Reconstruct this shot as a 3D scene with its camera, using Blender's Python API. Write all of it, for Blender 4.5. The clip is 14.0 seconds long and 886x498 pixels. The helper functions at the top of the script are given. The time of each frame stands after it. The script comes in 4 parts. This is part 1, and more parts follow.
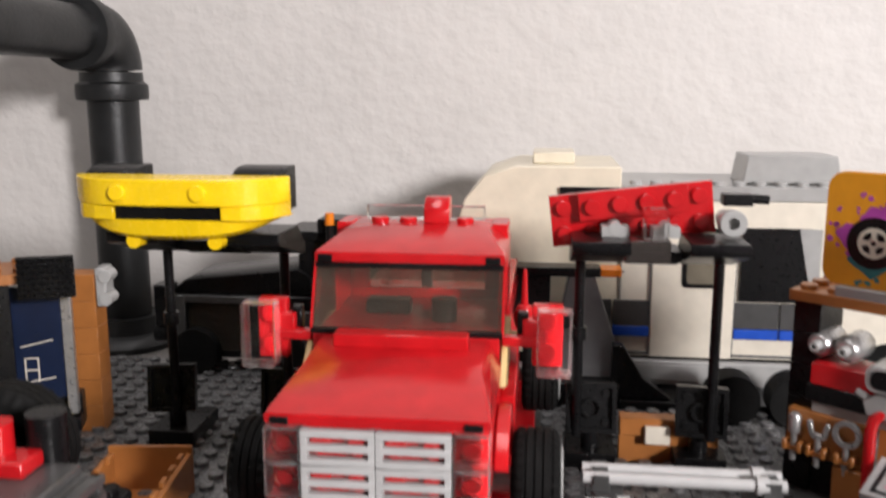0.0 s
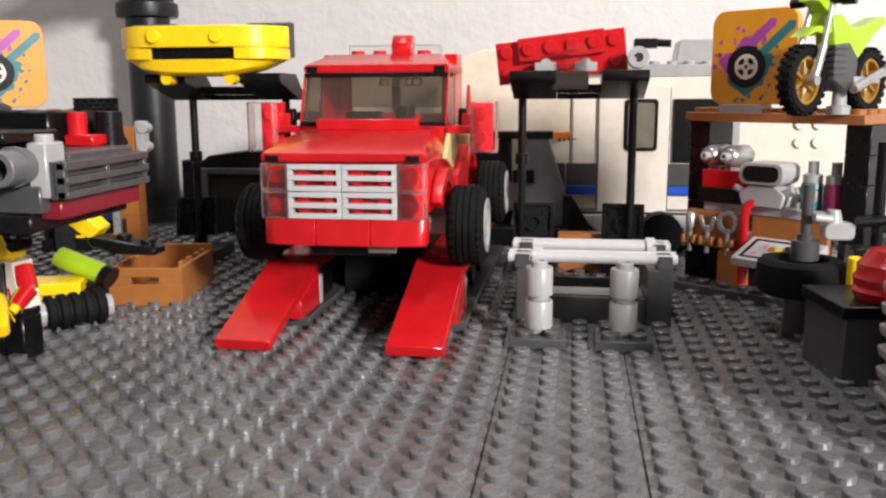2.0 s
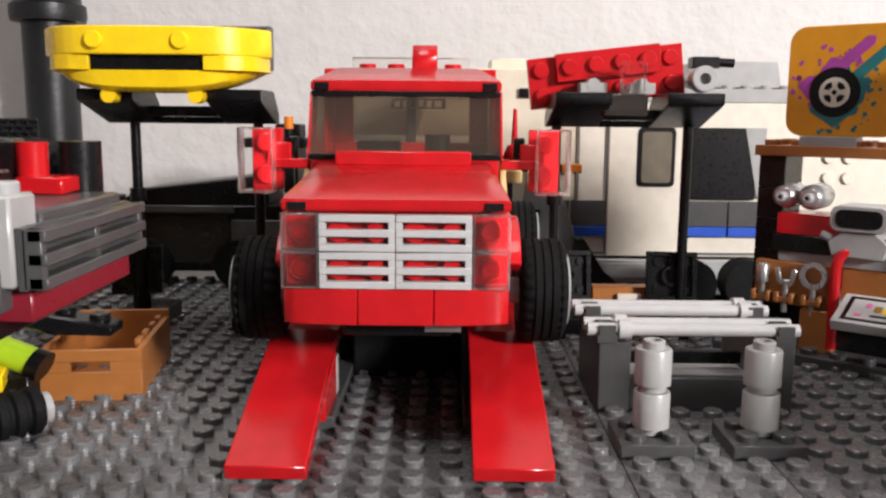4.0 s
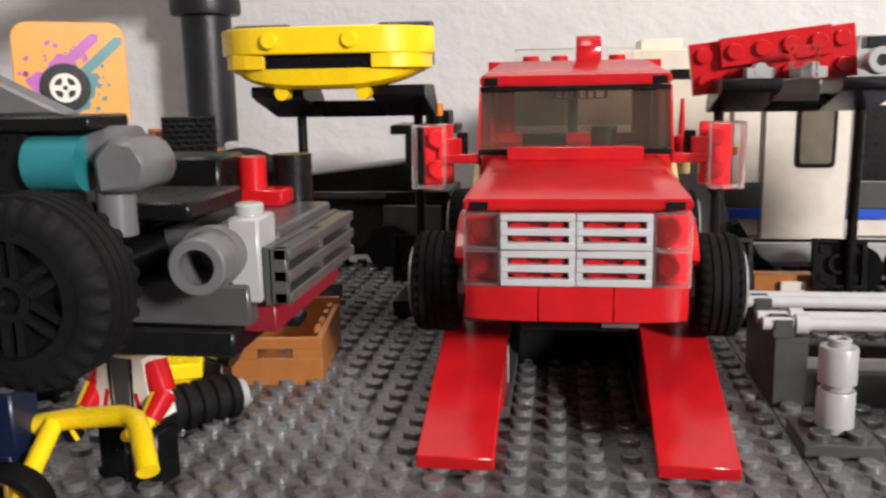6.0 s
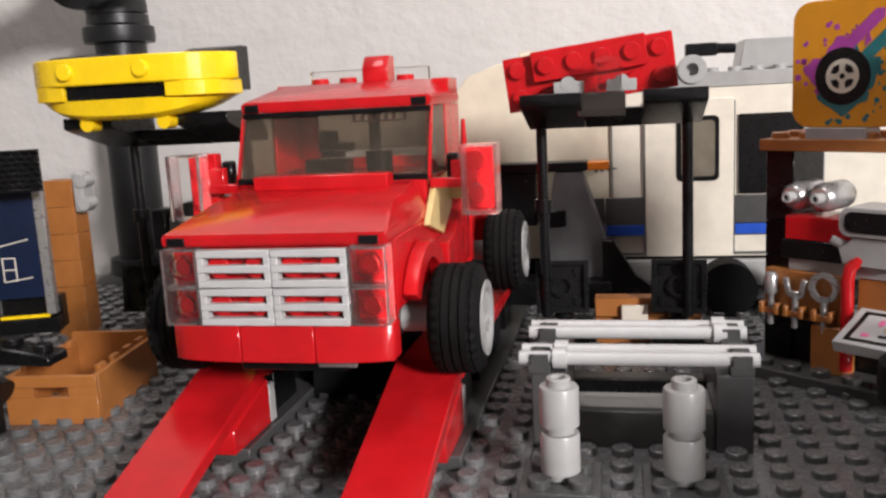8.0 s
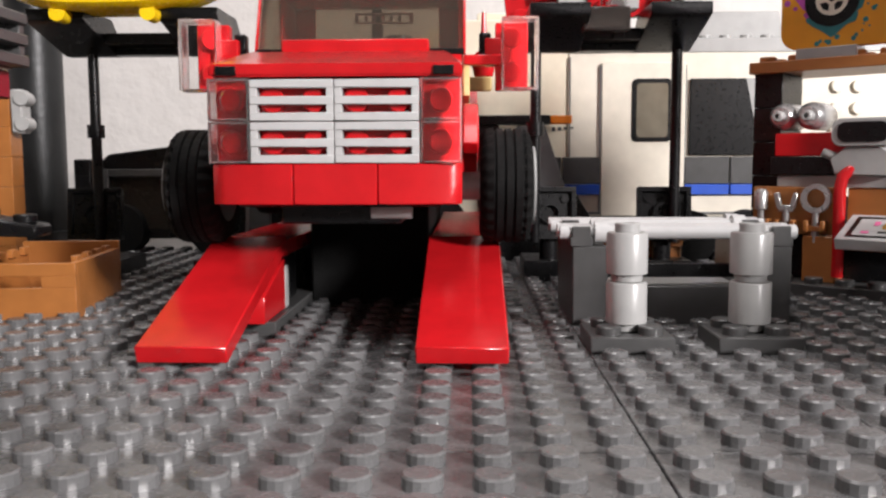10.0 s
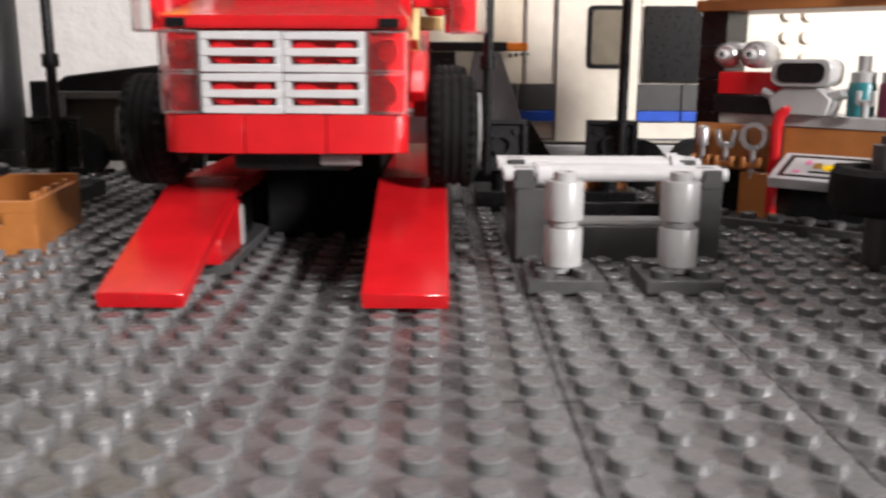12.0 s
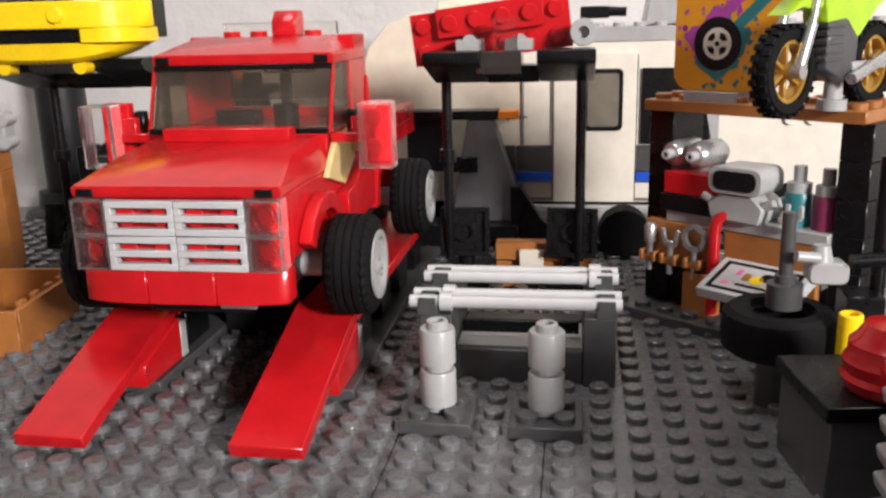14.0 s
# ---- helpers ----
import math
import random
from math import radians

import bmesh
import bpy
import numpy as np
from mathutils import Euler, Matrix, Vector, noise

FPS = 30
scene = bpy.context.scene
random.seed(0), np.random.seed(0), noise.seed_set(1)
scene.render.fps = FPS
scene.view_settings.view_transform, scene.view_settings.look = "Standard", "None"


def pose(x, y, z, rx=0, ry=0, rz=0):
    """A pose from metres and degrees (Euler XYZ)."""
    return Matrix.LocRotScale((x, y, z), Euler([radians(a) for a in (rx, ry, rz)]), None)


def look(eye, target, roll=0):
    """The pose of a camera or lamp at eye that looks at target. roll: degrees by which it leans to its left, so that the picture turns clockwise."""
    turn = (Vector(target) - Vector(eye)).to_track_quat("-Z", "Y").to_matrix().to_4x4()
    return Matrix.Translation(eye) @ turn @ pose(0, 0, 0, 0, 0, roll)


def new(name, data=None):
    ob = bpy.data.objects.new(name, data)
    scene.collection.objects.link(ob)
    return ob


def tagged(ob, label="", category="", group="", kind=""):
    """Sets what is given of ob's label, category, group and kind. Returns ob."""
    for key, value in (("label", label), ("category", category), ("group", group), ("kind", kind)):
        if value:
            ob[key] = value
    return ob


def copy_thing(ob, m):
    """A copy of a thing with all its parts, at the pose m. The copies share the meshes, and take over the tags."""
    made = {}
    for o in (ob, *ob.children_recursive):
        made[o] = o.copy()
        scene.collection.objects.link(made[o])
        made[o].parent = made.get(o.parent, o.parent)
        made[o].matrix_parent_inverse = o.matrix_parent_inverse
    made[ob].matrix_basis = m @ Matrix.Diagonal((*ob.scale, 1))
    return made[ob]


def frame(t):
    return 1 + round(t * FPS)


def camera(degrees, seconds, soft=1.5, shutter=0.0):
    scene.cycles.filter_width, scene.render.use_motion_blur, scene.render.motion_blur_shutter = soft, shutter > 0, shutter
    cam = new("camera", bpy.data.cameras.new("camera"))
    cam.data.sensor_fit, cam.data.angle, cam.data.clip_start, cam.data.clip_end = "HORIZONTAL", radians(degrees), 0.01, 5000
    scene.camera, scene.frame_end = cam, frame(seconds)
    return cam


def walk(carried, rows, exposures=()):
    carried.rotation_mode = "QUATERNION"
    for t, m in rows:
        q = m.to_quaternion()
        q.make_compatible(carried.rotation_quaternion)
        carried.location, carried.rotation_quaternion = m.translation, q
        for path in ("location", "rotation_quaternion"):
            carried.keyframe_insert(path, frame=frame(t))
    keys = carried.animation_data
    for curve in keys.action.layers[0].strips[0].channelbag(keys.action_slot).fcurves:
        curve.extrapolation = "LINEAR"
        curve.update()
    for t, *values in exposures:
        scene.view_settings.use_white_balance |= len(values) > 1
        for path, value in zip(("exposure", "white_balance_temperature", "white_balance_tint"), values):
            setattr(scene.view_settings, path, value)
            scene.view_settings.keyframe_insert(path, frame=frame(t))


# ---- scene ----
cam = camera(53.8, 14.0, soft=2.4, shutter=0.3)
PATH = [
    (0, (0.034, 0.063, 0.122), (-0.197, 2.016, -0.244), -0.0),
    (0.5, (0.029, 0.034, 0.095), (-0.107, 1.997, -0.264), -0.3),
    (1, (0.017, 0.002, 0.091), (-0.108, 1.967, -0.256), -0.1),
    (1.5, (0.054, -0.009, 0.085), (-0.174, 1.941, -0.296), -0.3),
    (2, (0.065, -0.01, 0.072), (-0.226, 1.936, -0.284), -0.3),
    (2.5, (0.017, 0.054, 0.062), (-0.13, 2.029, -0.217), 0.6),
    (2.7, (0.015, 0.07, 0.058), (-0.104, 2.047, -0.221), 0.9),
    (4.8, (-0.004, 0.042, 0.079), (0.018, 2.017, -0.236), 0.0),
    (5, (-0.008, 0.042, 0.078), (-0.002, 2.017, -0.237), -0.2),
    (5.5, (-0.004, 0.045, 0.07), (-0.109, 2.015, -0.255), -0.6),
    (6, (-0.003, 0.047, 0.079), (-0.272, 1.994, -0.293), -1.0),
    (6.5, (0.043, 0.051, 0.084), (-0.438, 1.953, -0.304), -1.8),
    (7, (0.064, 0.065, 0.085), (-0.474, 1.948, -0.319), -2.2),
    (7.5, (0.077, 0.068, 0.088), (-0.446, 1.957, -0.309), -2.8),
    (8, (0.07, 0.07, 0.08), (-0.346, 1.996, -0.265), -3.0),
    (8.5, (0.043, 0.078, 0.046), (-0.155, 2.052, -0.207), -1.5),
    (8.7, (0.037, 0.079, 0.036), (-0.124, 2.06, -0.181), -1.3),
    (10.8, (0.005, 0.046, 0.036), (-0.04, 2.036, -0.159), 0.1),
    (11, (-0.002, 0.042, 0.046), (-0.086, 2.029, -0.17), 0.0),
    (11.5, (-0.002, 0.046, 0.049), (-0.084, 2.021, -0.257), 0.1),
    (12, (0.03, 0.058, 0.046), (0.042, 2.014, -0.372), 0.3),
    (12.5, (0.059, 0.068, 0.056), (0.095, 2.017, -0.391), 0.1),
    (13, (0.067, 0.059, 0.077), (-0.078, 2.009, -0.342), -0.8),
    (13.5, (0.08, 0.05, 0.083), (-0.23, 1.985, -0.319), -1.5),
    (14, (0.086, 0.057, 0.088), (-0.215, 1.967, -0.42), -1.5),
]
walk(cam, [(t, look(eye, target, roll)) for t, eye, target, roll in PATH],
     [(0, -0.12), (0.5, -0.1), (1.0, 0.0), (2, 0.15), (2.5, 0.12), (5, 0.0), (6, 0.0), (6.5, -0.08), (7.5, -0.08), (8, -0.05), (8.5, 0.12), (11, 0.22), (12, 0.3), (12.5, 0.15), (13, 0.1), (14, 0.05)])

# ---- light ----
world = bpy.data.worlds.new("world")
scene.world = world
world.use_nodes = True
bgn = world.node_tree.nodes["Background"]
bgn.inputs[0].default_value = (1.0, 0.95, 0.9, 1)
bgn.inputs[1].default_value = 0.22


def area(name, eye, target, size, watts, colour):
    d = bpy.data.lights.new(name, "AREA")
    d.shape, d.size, d.energy, d.color = "DISK", size, watts, colour
    ob = new(name, d)
    ob.matrix_world = look(eye, target)
    return ob


area("room_lamp", (0.823, -0.642, 0.42), (0, 0.3, 0.03), 0.2, 23, (1.0, 0.95, 0.945))
# unseen overhead disc, added as soft fill against the low room lamp
area("overhead_fill", (-0.2, -0.1, 2.1), (0, 0.3, 0.0), 1.0, 17, (1.0, 0.96, 0.96))


# ---- materials ----
def material(name, colour, rough=0.3, vary=0.12, scale=180.0, bump=0.06, bump_scale=900.0, metal=0.0, clear=0.0, ior=1.5, coat=0.0, depth=0.0004, spec=0.5):
    m = bpy.data.materials.new(name)
    m.use_nodes = True
    nt = m.node_tree
    b = nt.nodes["Principled BSDF"]
    b.inputs["Metallic"].default_value = metal
    b.inputs["IOR"].default_value = ior
    b.inputs["Transmission Weight"].default_value = clear
    b.inputs["Coat Weight"].default_value = coat
    b.inputs["Specular IOR Level"].default_value = spec
    tc = nt.nodes.new("ShaderNodeTexCoord")
    n1 = nt.nodes.new("ShaderNodeTexNoise")
    n1.inputs["Scale"].default_value, n1.inputs["Detail"].default_value = scale, 5
    n2 = nt.nodes.new("ShaderNodeTexNoise")
    n2.inputs["Scale"].default_value, n2.inputs["Detail"].default_value = bump_scale, 3
    nt.links.new(tc.outputs["Object"], n1.inputs["Vector"])
    nt.links.new(tc.outputs["Object"], n2.inputs["Vector"])
    ramp = nt.nodes.new("ShaderNodeValToRGB")
    ramp.color_ramp.elements[0].position, ramp.color_ramp.elements[1].position = 0.3, 0.72
    lo = [c * (1 - vary) for c in colour]
    hi = [min(1, c * (1 + vary)) for c in colour]
    ramp.color_ramp.elements[0].color, ramp.color_ramp.elements[1].color = (*lo, 1), (*hi, 1)
    nt.links.new(n1.outputs["Fac"], ramp.inputs["Fac"])
    nt.links.new(ramp.outputs["Color"], b.inputs["Base Color"])
    mr = nt.nodes.new("ShaderNodeMapRange")
    mr.inputs["To Min"].default_value, mr.inputs["To Max"].default_value = rough * 0.75, min(1, rough * 1.35)
    nt.links.new(n2.outputs["Fac"], mr.inputs["Value"])
    nt.links.new(mr.outputs["Result"], b.inputs["Roughness"])
    bp = nt.nodes.new("ShaderNodeBump")
    bp.inputs["Strength"].default_value, bp.inputs["Distance"].default_value = bump, depth
    nt.links.new(n2.outputs["Fac"], bp.inputs["Height"])
    nt.links.new(bp.outputs["Normal"], b.inputs["Normal"])
    return m


RED = material("red_plastic", (0.5, 0.009, 0.013), 0.18, 0.1)
DRED = material("dark_red_plastic", (0.2, 0.01, 0.02), 0.3)
YELLOW = material("yellow_plastic", (0.95, 0.64, 0.01), 0.25, 0.06)
AMBER = material("amber_plastic", (0.72, 0.3, 0.012), 0.42, 0.06)
BLACK = material("black_plastic", (0.0055, 0.0055, 0.006), 0.28, 0.25, spec=0.27)
# also the dull black of the filler box added under the truck
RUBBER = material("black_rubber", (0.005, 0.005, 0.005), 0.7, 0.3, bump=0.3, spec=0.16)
DGREY = material("dark_grey_plastic", (0.062, 0.062, 0.062), 0.3, 0.16)
BASE = material("baseplate_plastic", (0.125, 0.125, 0.127), 0.26, 0.26, 60, 0.05, 500, spec=0.6)
PGREY = material("pale_grey_plastic", (0.47, 0.47, 0.47), 0.3, 0.06)
MGREY = material("mid_grey_plastic", (0.115, 0.115, 0.118), 0.35, 0.12)
LGREY = material("light_grey_plastic", (0.36, 0.36, 0.355), 0.3, 0.08)
SILVER = material("silver_plastic", (0.5, 0.5, 0.5), 0.28, 0.1, metal=0.7)
WHITE = material("white_plastic", (0.73, 0.68, 0.58), 0.3, 0.06)
CREAM = material("cream_plastic", (0.75, 0.68, 0.54), 0.35, 0.06)
NOUGAT = material("brown_plastic", (0.36, 0.135, 0.035), 0.35, 0.1)
TAN = material("tan_plastic", (0.62, 0.46, 0.2), 0.4, 0.15)
LIME = material("lime_plastic", (0.36, 0.56, 0.02), 0.3, 0.08)
TEAL = material("teal_plastic", (0.02, 0.17, 0.19), 0.35)
MAROON = material("maroon_plastic", (0.2, 0.02, 0.07), 0.35)
PURPLE = material("purple_print", (0.4, 0.06, 0.35), 0.4)
PINK = material("pink_print", (0.75, 0.16, 0.35), 0.4)
BLUE = material("blue_print", (0.01, 0.07, 0.45), 0.35)
NAVY = material("navy_print", (0.006, 0.013, 0.04), 0.3)
GOLD = material("gold_plastic", (0.55, 0.32, 0.06), 0.35, 0.1, metal=0.6)
ORANGE = material("orange_plastic", (0.8, 0.22, 0.01), 0.3)
CLEAR = material("clear_plastic", (0.95, 0.93, 0.92), 0.03, 0.02, bump=0.0, clear=0.995, ior=1.22)
CLEDGE = material("clear_plastic_edge", (0.95, 0.9, 0.9), 0.08, 0.04, clear=0.94, ior=1.3)
SMOKE = material("smoked_clear_plastic", (0.42, 0.37, 0.31), 0.05, 0.05, bump=0.0, clear=0.95, ior=1.12)
TCLEAR = material("dark_clear_plastic", (0.06, 0.05, 0.045), 0.1, 0.05, clear=0.5)
PANE = material("tinted_window_plastic", (0.17, 0.15, 0.115), 0.15, 0.1)
PAINT = material("wall_paint", (0.66, 0.635, 0.615), 0.6, 0.035, 25, 0.75, 95, depth=0.0014)
PIPE = material("black_iron_pipe", (0.02, 0.021, 0.022), 0.38, 0.3, 60, 0.3, 500, metal=0.3)
DESK = material("grey_desk", (0.2, 0.19, 0.18), 0.45, 0.15, 30)


# ---- building helpers (millimetres) ----
def bm_new():
    return bmesh.new()


def box(bm, x0, x1, y0, y1, z0, z1, bev=0.25, rot=None, about=None):
    r = bmesh.ops.create_cube(bm, size=1)
    vs = r["verts"]
    for v in vs:
        v.co = Vector(((x0 + x1) / 2 + v.co.x * (x1 - x0), (y0 + y1) / 2 + v.co.y * (y1 - y0), (z0 + z1) / 2 + v.co.z * (z1 - z0)))
    if bev:
        b = min(bev, 0.3 * min(abs(x1 - x0), abs(y1 - y0), abs(z1 - z0)))
        es = list({e for v in vs for e in v.link_edges})
        out = bmesh.ops.bevel(bm, geom=es, offset=b, segments=1, affect="EDGES")
        vs = list({v for f in out["faces"] for v in f.verts})
    if rot is not None:
        c = Vector(about) if about is not None else Vector(((x0 + x1) / 2, (y0 + y1) / 2, (z0 + z1) / 2))
        bmesh.ops.rotate(bm, verts=vs, cent=c, matrix=Euler([radians(a) for a in rot]).to_matrix())
    return vs


def cyl(bm, p, q, r, r2=None, seg=20, smooth=True):
    """A cylinder or cone from p to q."""
    p, q = Vector(p), Vector(q)
    d = q - p
    m = Matrix.Translation((p + q) / 2) @ d.to_track_quat("Z", "Y").to_matrix().to_4x4()
    out = bmesh.ops.create_cone(bm, cap_ends=True, segments=seg, radius1=r, radius2=r if r2 is None else r2, depth=d.length, matrix=m)
    for f in {f for v in out["verts"] for f in v.link_faces}:
        f.smooth = smooth and len(f.verts) == 4
    return out["verts"]


def lathe(bm, p, axis, profile, seg=24):
    """Turns (radius, height) pairs round an axis through p."""
    q = Vector(axis).normalized().to_track_quat("Z", "Y")
    p = Vector(p)
    rings = []
    for r, h in profile:
        rings.append([bm.verts.new(p + q @ Vector((r * math.cos(2 * math.pi * k / seg), r * math.sin(2 * math.pi * k / seg), h))) for k in range(seg)])
    for a, b in zip(rings, rings[1:]):
        for k in range(seg):
            f = bm.faces.new((a[k], a[(k + 1) % seg], b[(k + 1) % seg], b[k]))
            f.smooth = True
    return rings


def ring(bm, p, axis, ro, ri, h, seg=20):
    lathe(bm, p, axis, [(ri, 0), (ro, 0), (ro, h), (ri, h), (ri, 0)], seg)


def cup(bm, p, axis, ro, ri, h, depth, seg=20):
    """A solid round with a blind hole in its far end."""
    lathe(bm, p, axis, [(0.01, 0), (ro, 0), (ro, h - 0.25), (ro - 0.25, h), (ri, h), (ri, h - depth), (0.01, h - depth)], seg)


def stud(bm, x, y, z, axis=(0, 0, 1), r=2.4, h=1.7, seg=16):
    lathe(bm, (x, y, z), axis, [(r, 0), (r, h - 0.25), (r - 0.25, h), (0.01, h)], seg)


def prism(bm, pts, axis, a0, a1, bev=0.0):
    """An outline pulled along an axis: pts are (y, z) for x, (x, z) for y, (x, y) for z."""
    def co(u, w, a):
        return {"x": (a, u, w), "y": (u, a, w), "z": (u, w, a)}[axis]
    lo = [bm.verts.new(co(u, w, a0)) for u, w in pts]
    hi = [bm.verts.new(co(u, w, a1)) for u, w in pts]
    fs = [bm.faces.new(lo), bm.faces.new(hi[::-1])]
    n = len(pts)
    for k in range(n):
        fs.append(bm.faces.new((lo[k], hi[k], hi[(k + 1) % n], lo[(k + 1) % n])))
    bmesh.ops.recalc_face_normals(bm, faces=fs)
    if bev:
        es = list({e for f in fs for e in f.edges})
        bmesh.ops.bevel(bm, geom=es, offset=bev, segments=1, affect="EDGES")
    return lo + hi


def sweep(bm, pts, r, seg=12):
    """A round bar along a line of points."""
    pts = [Vector(p) for p in pts]
    rings = []
    for k, p in enumerate(pts):
        d = (pts[min(k + 1, len(pts) - 1)] - pts[max(k - 1, 0)]).normalized()
        q = d.to_track_quat("Z", "Y")
        rings.append([bm.verts.new(p + q @ Vector((r * math.cos(2 * math.pi * j / seg), r * math.sin(2 * math.pi * j / seg), 0))) for j in range(seg)])
    for a, b in zip(rings, rings[1:]):
        for j in range(seg):
            bm.faces.new((a[j], a[(j + 1) % seg], b[(j + 1) % seg], b[j])).smooth = True
    bm.faces.new(rings[0][::-1])
    bm.faces.new(rings[-1])


def arc(c, r, a0, a1, n=10):
    return [(c[0] + r * math.cos(radians(a0 + (a1 - a0) * k / n)), c[1] + r * math.sin(radians(a0 + (a1 - a0) * k / n))) for k in range(n + 1)]


def rounded(x0, x1, y0, y1, r, n=6):
    return (arc((x1 - r, y1 - r), r, 0, 90, n) + arc((x0 + r, y1 - r), r, 90, 180, n)
            + arc((x0 + r, y0 + r), r, 180, 270, n) + arc((x1 - r, y0 + r), r, 270, 360, n))


def finish(bm, name, mats):
    bmesh.ops.scale(bm, vec=(0.001, 0.001, 0.001), verts=bm.verts[:])
    bmesh.ops.recalc_face_normals(bm, faces=bm.faces[:])
    me = bpy.data.meshes.new(name)
    bm.to_mesh(me)
    bm.free()
    me.set_sharp_from_angle(angle=radians(38))
    for m in mats:
        me.materials.append(m)
    return me


def part(name, bm, mat, parent, label=""):
    ob = new(name, finish(bm, name, [mat]))
    ob.parent = parent
    if mat in (SMOKE, CLEDGE):
        ob.visible_shadow = False
    return tagged(ob, label)


def thing(name, label, category, at=(0, 0, 0), rz=0.0, group="", kind=""):
    ob = new(name)
    ob.empty_display_size = 0.005
    ob.matrix_world = pose(at[0] / 1000, at[1] / 1000, at[2] / 1000, 0, 0, rz)
    return tagged(ob, label, category, group, kind)


def solid(name, bm, mat, label, category, at=(0, 0, 0), rz=0.0, group="", kind="", turn=None):
    ob = new(name, finish(bm, name, mat if isinstance(mat, list) else [mat]))
    ob.matrix_world = pose(at[0] / 1000, at[1] / 1000, at[2] / 1000, *(turn or (0, 0)), rz)
    return tagged(ob, label, category, group, kind)


def mm(x, y, z, rx=0, ry=0, rz=0):
    return pose(x / 1000, y / 1000, z / 1000, rx, ry, rz)


# ---- the room ----
bm = bm_new(); box(bm, -1800, 1800, 516, 576, -60, 2200, 0)
solid("wall_north", bm, PAINT, "off-white painted wall with faint roller texture", "wall", kind="structure")
bm = bm_new(); box(bm, -1860, -1800, -2560, 576, -60, 2200, 0)
solid("wall_west", bm, PAINT, "off-white painted side wall of the room", "wall", kind="structure")
bm = bm_new(); box(bm, 1800, 1860, -2560, 576, -60, 2200, 0)
solid("wall_east", bm, PAINT, "off-white painted side wall of the room", "wall", kind="structure")
bm = bm_new(); box(bm, -1800, 1800, -2560, -2500, -60, 2200, 0)
solid("wall_south", bm, PAINT, "off-white painted wall behind the camera", "wall", kind="structure")
bm = bm_new(); box(bm, -1860, 1860, -2560, 576, 2200, 2240, 0)
solid("ceiling", bm, PAINT, "plain white painted ceiling", "ceiling", kind="structure")
bm = bm_new(); box(bm, -1800, 1800, -2500, 516, -60, -12, 0)
solid("floor", bm, DESK, "plain grey surface under the display board", "floor", kind="structure")
bm = bm_new(); box(bm, -300, 360, -40, 432, -12, -3.25, 1)
solid("display_board", bm, DESK, "thin grey board under the baseplates on the desk", "board")


# ---- baseplates ----
def stud_mesh():
    bm = bm_new()
    stud(bm, 0, 0, 0, seg=16)
    me = finish(bm, "stud", [BASE])
    return me


STUD = stud_mesh()


def baseplate(x0, x1, y0, y1):
    """A studded plate: the studs nearest to the truck are parts of their own."""
    base = thing("baseplate", "dark grey studded plastic baseplate lying on the display board", "baseplate", (x0, y0, 0), 0, "floor of baseplates")
    bm = bm_new()
    box(bm, 0.12, x1 - x0 - 0.12, 0.12, y1 - y0 - 0.12, -3.2, 0, 0.15)
    part("plate", bm, BASE, base)
    tv = [tuple(v.co) for v in STUD.vertices]
    tf = [list(p.vertices) for p in STUD.polygons]
    vs, fs = [], []
    for i in range(int((x1 - x0) / 8)):
        for j in range(int((y1 - y0) / 8)):
            cx, cy, o = 4 + 8 * i, 4 + 8 * j, len(vs)
            if -56 < x0 + cx < 108 and 176 < y0 + cy < 264:
                ob = new("stud", STUD)
                ob.parent = base
                ob.matrix_basis = mm(cx, cy, 0)
                continue
            vs += [(x + cx / 1000, y + cy / 1000, z) for x, y, z in tv]
            fs += [[o + k for k in f] for f in tf]
    me = bpy.data.meshes.new("studs")
    me.from_pydata(vs, [], fs)
    me.materials.append(BASE)
    rest = new("studs", me)
    rest.parent = base
    return tagged(rest, kind="stuff")


for x0, x1 in ((-208, 48), (48, 80), (80, 336)):
    for y0, y1 in ((-20, 172), (172, 428)):
        baseplate(x0, x1, y0, y1)


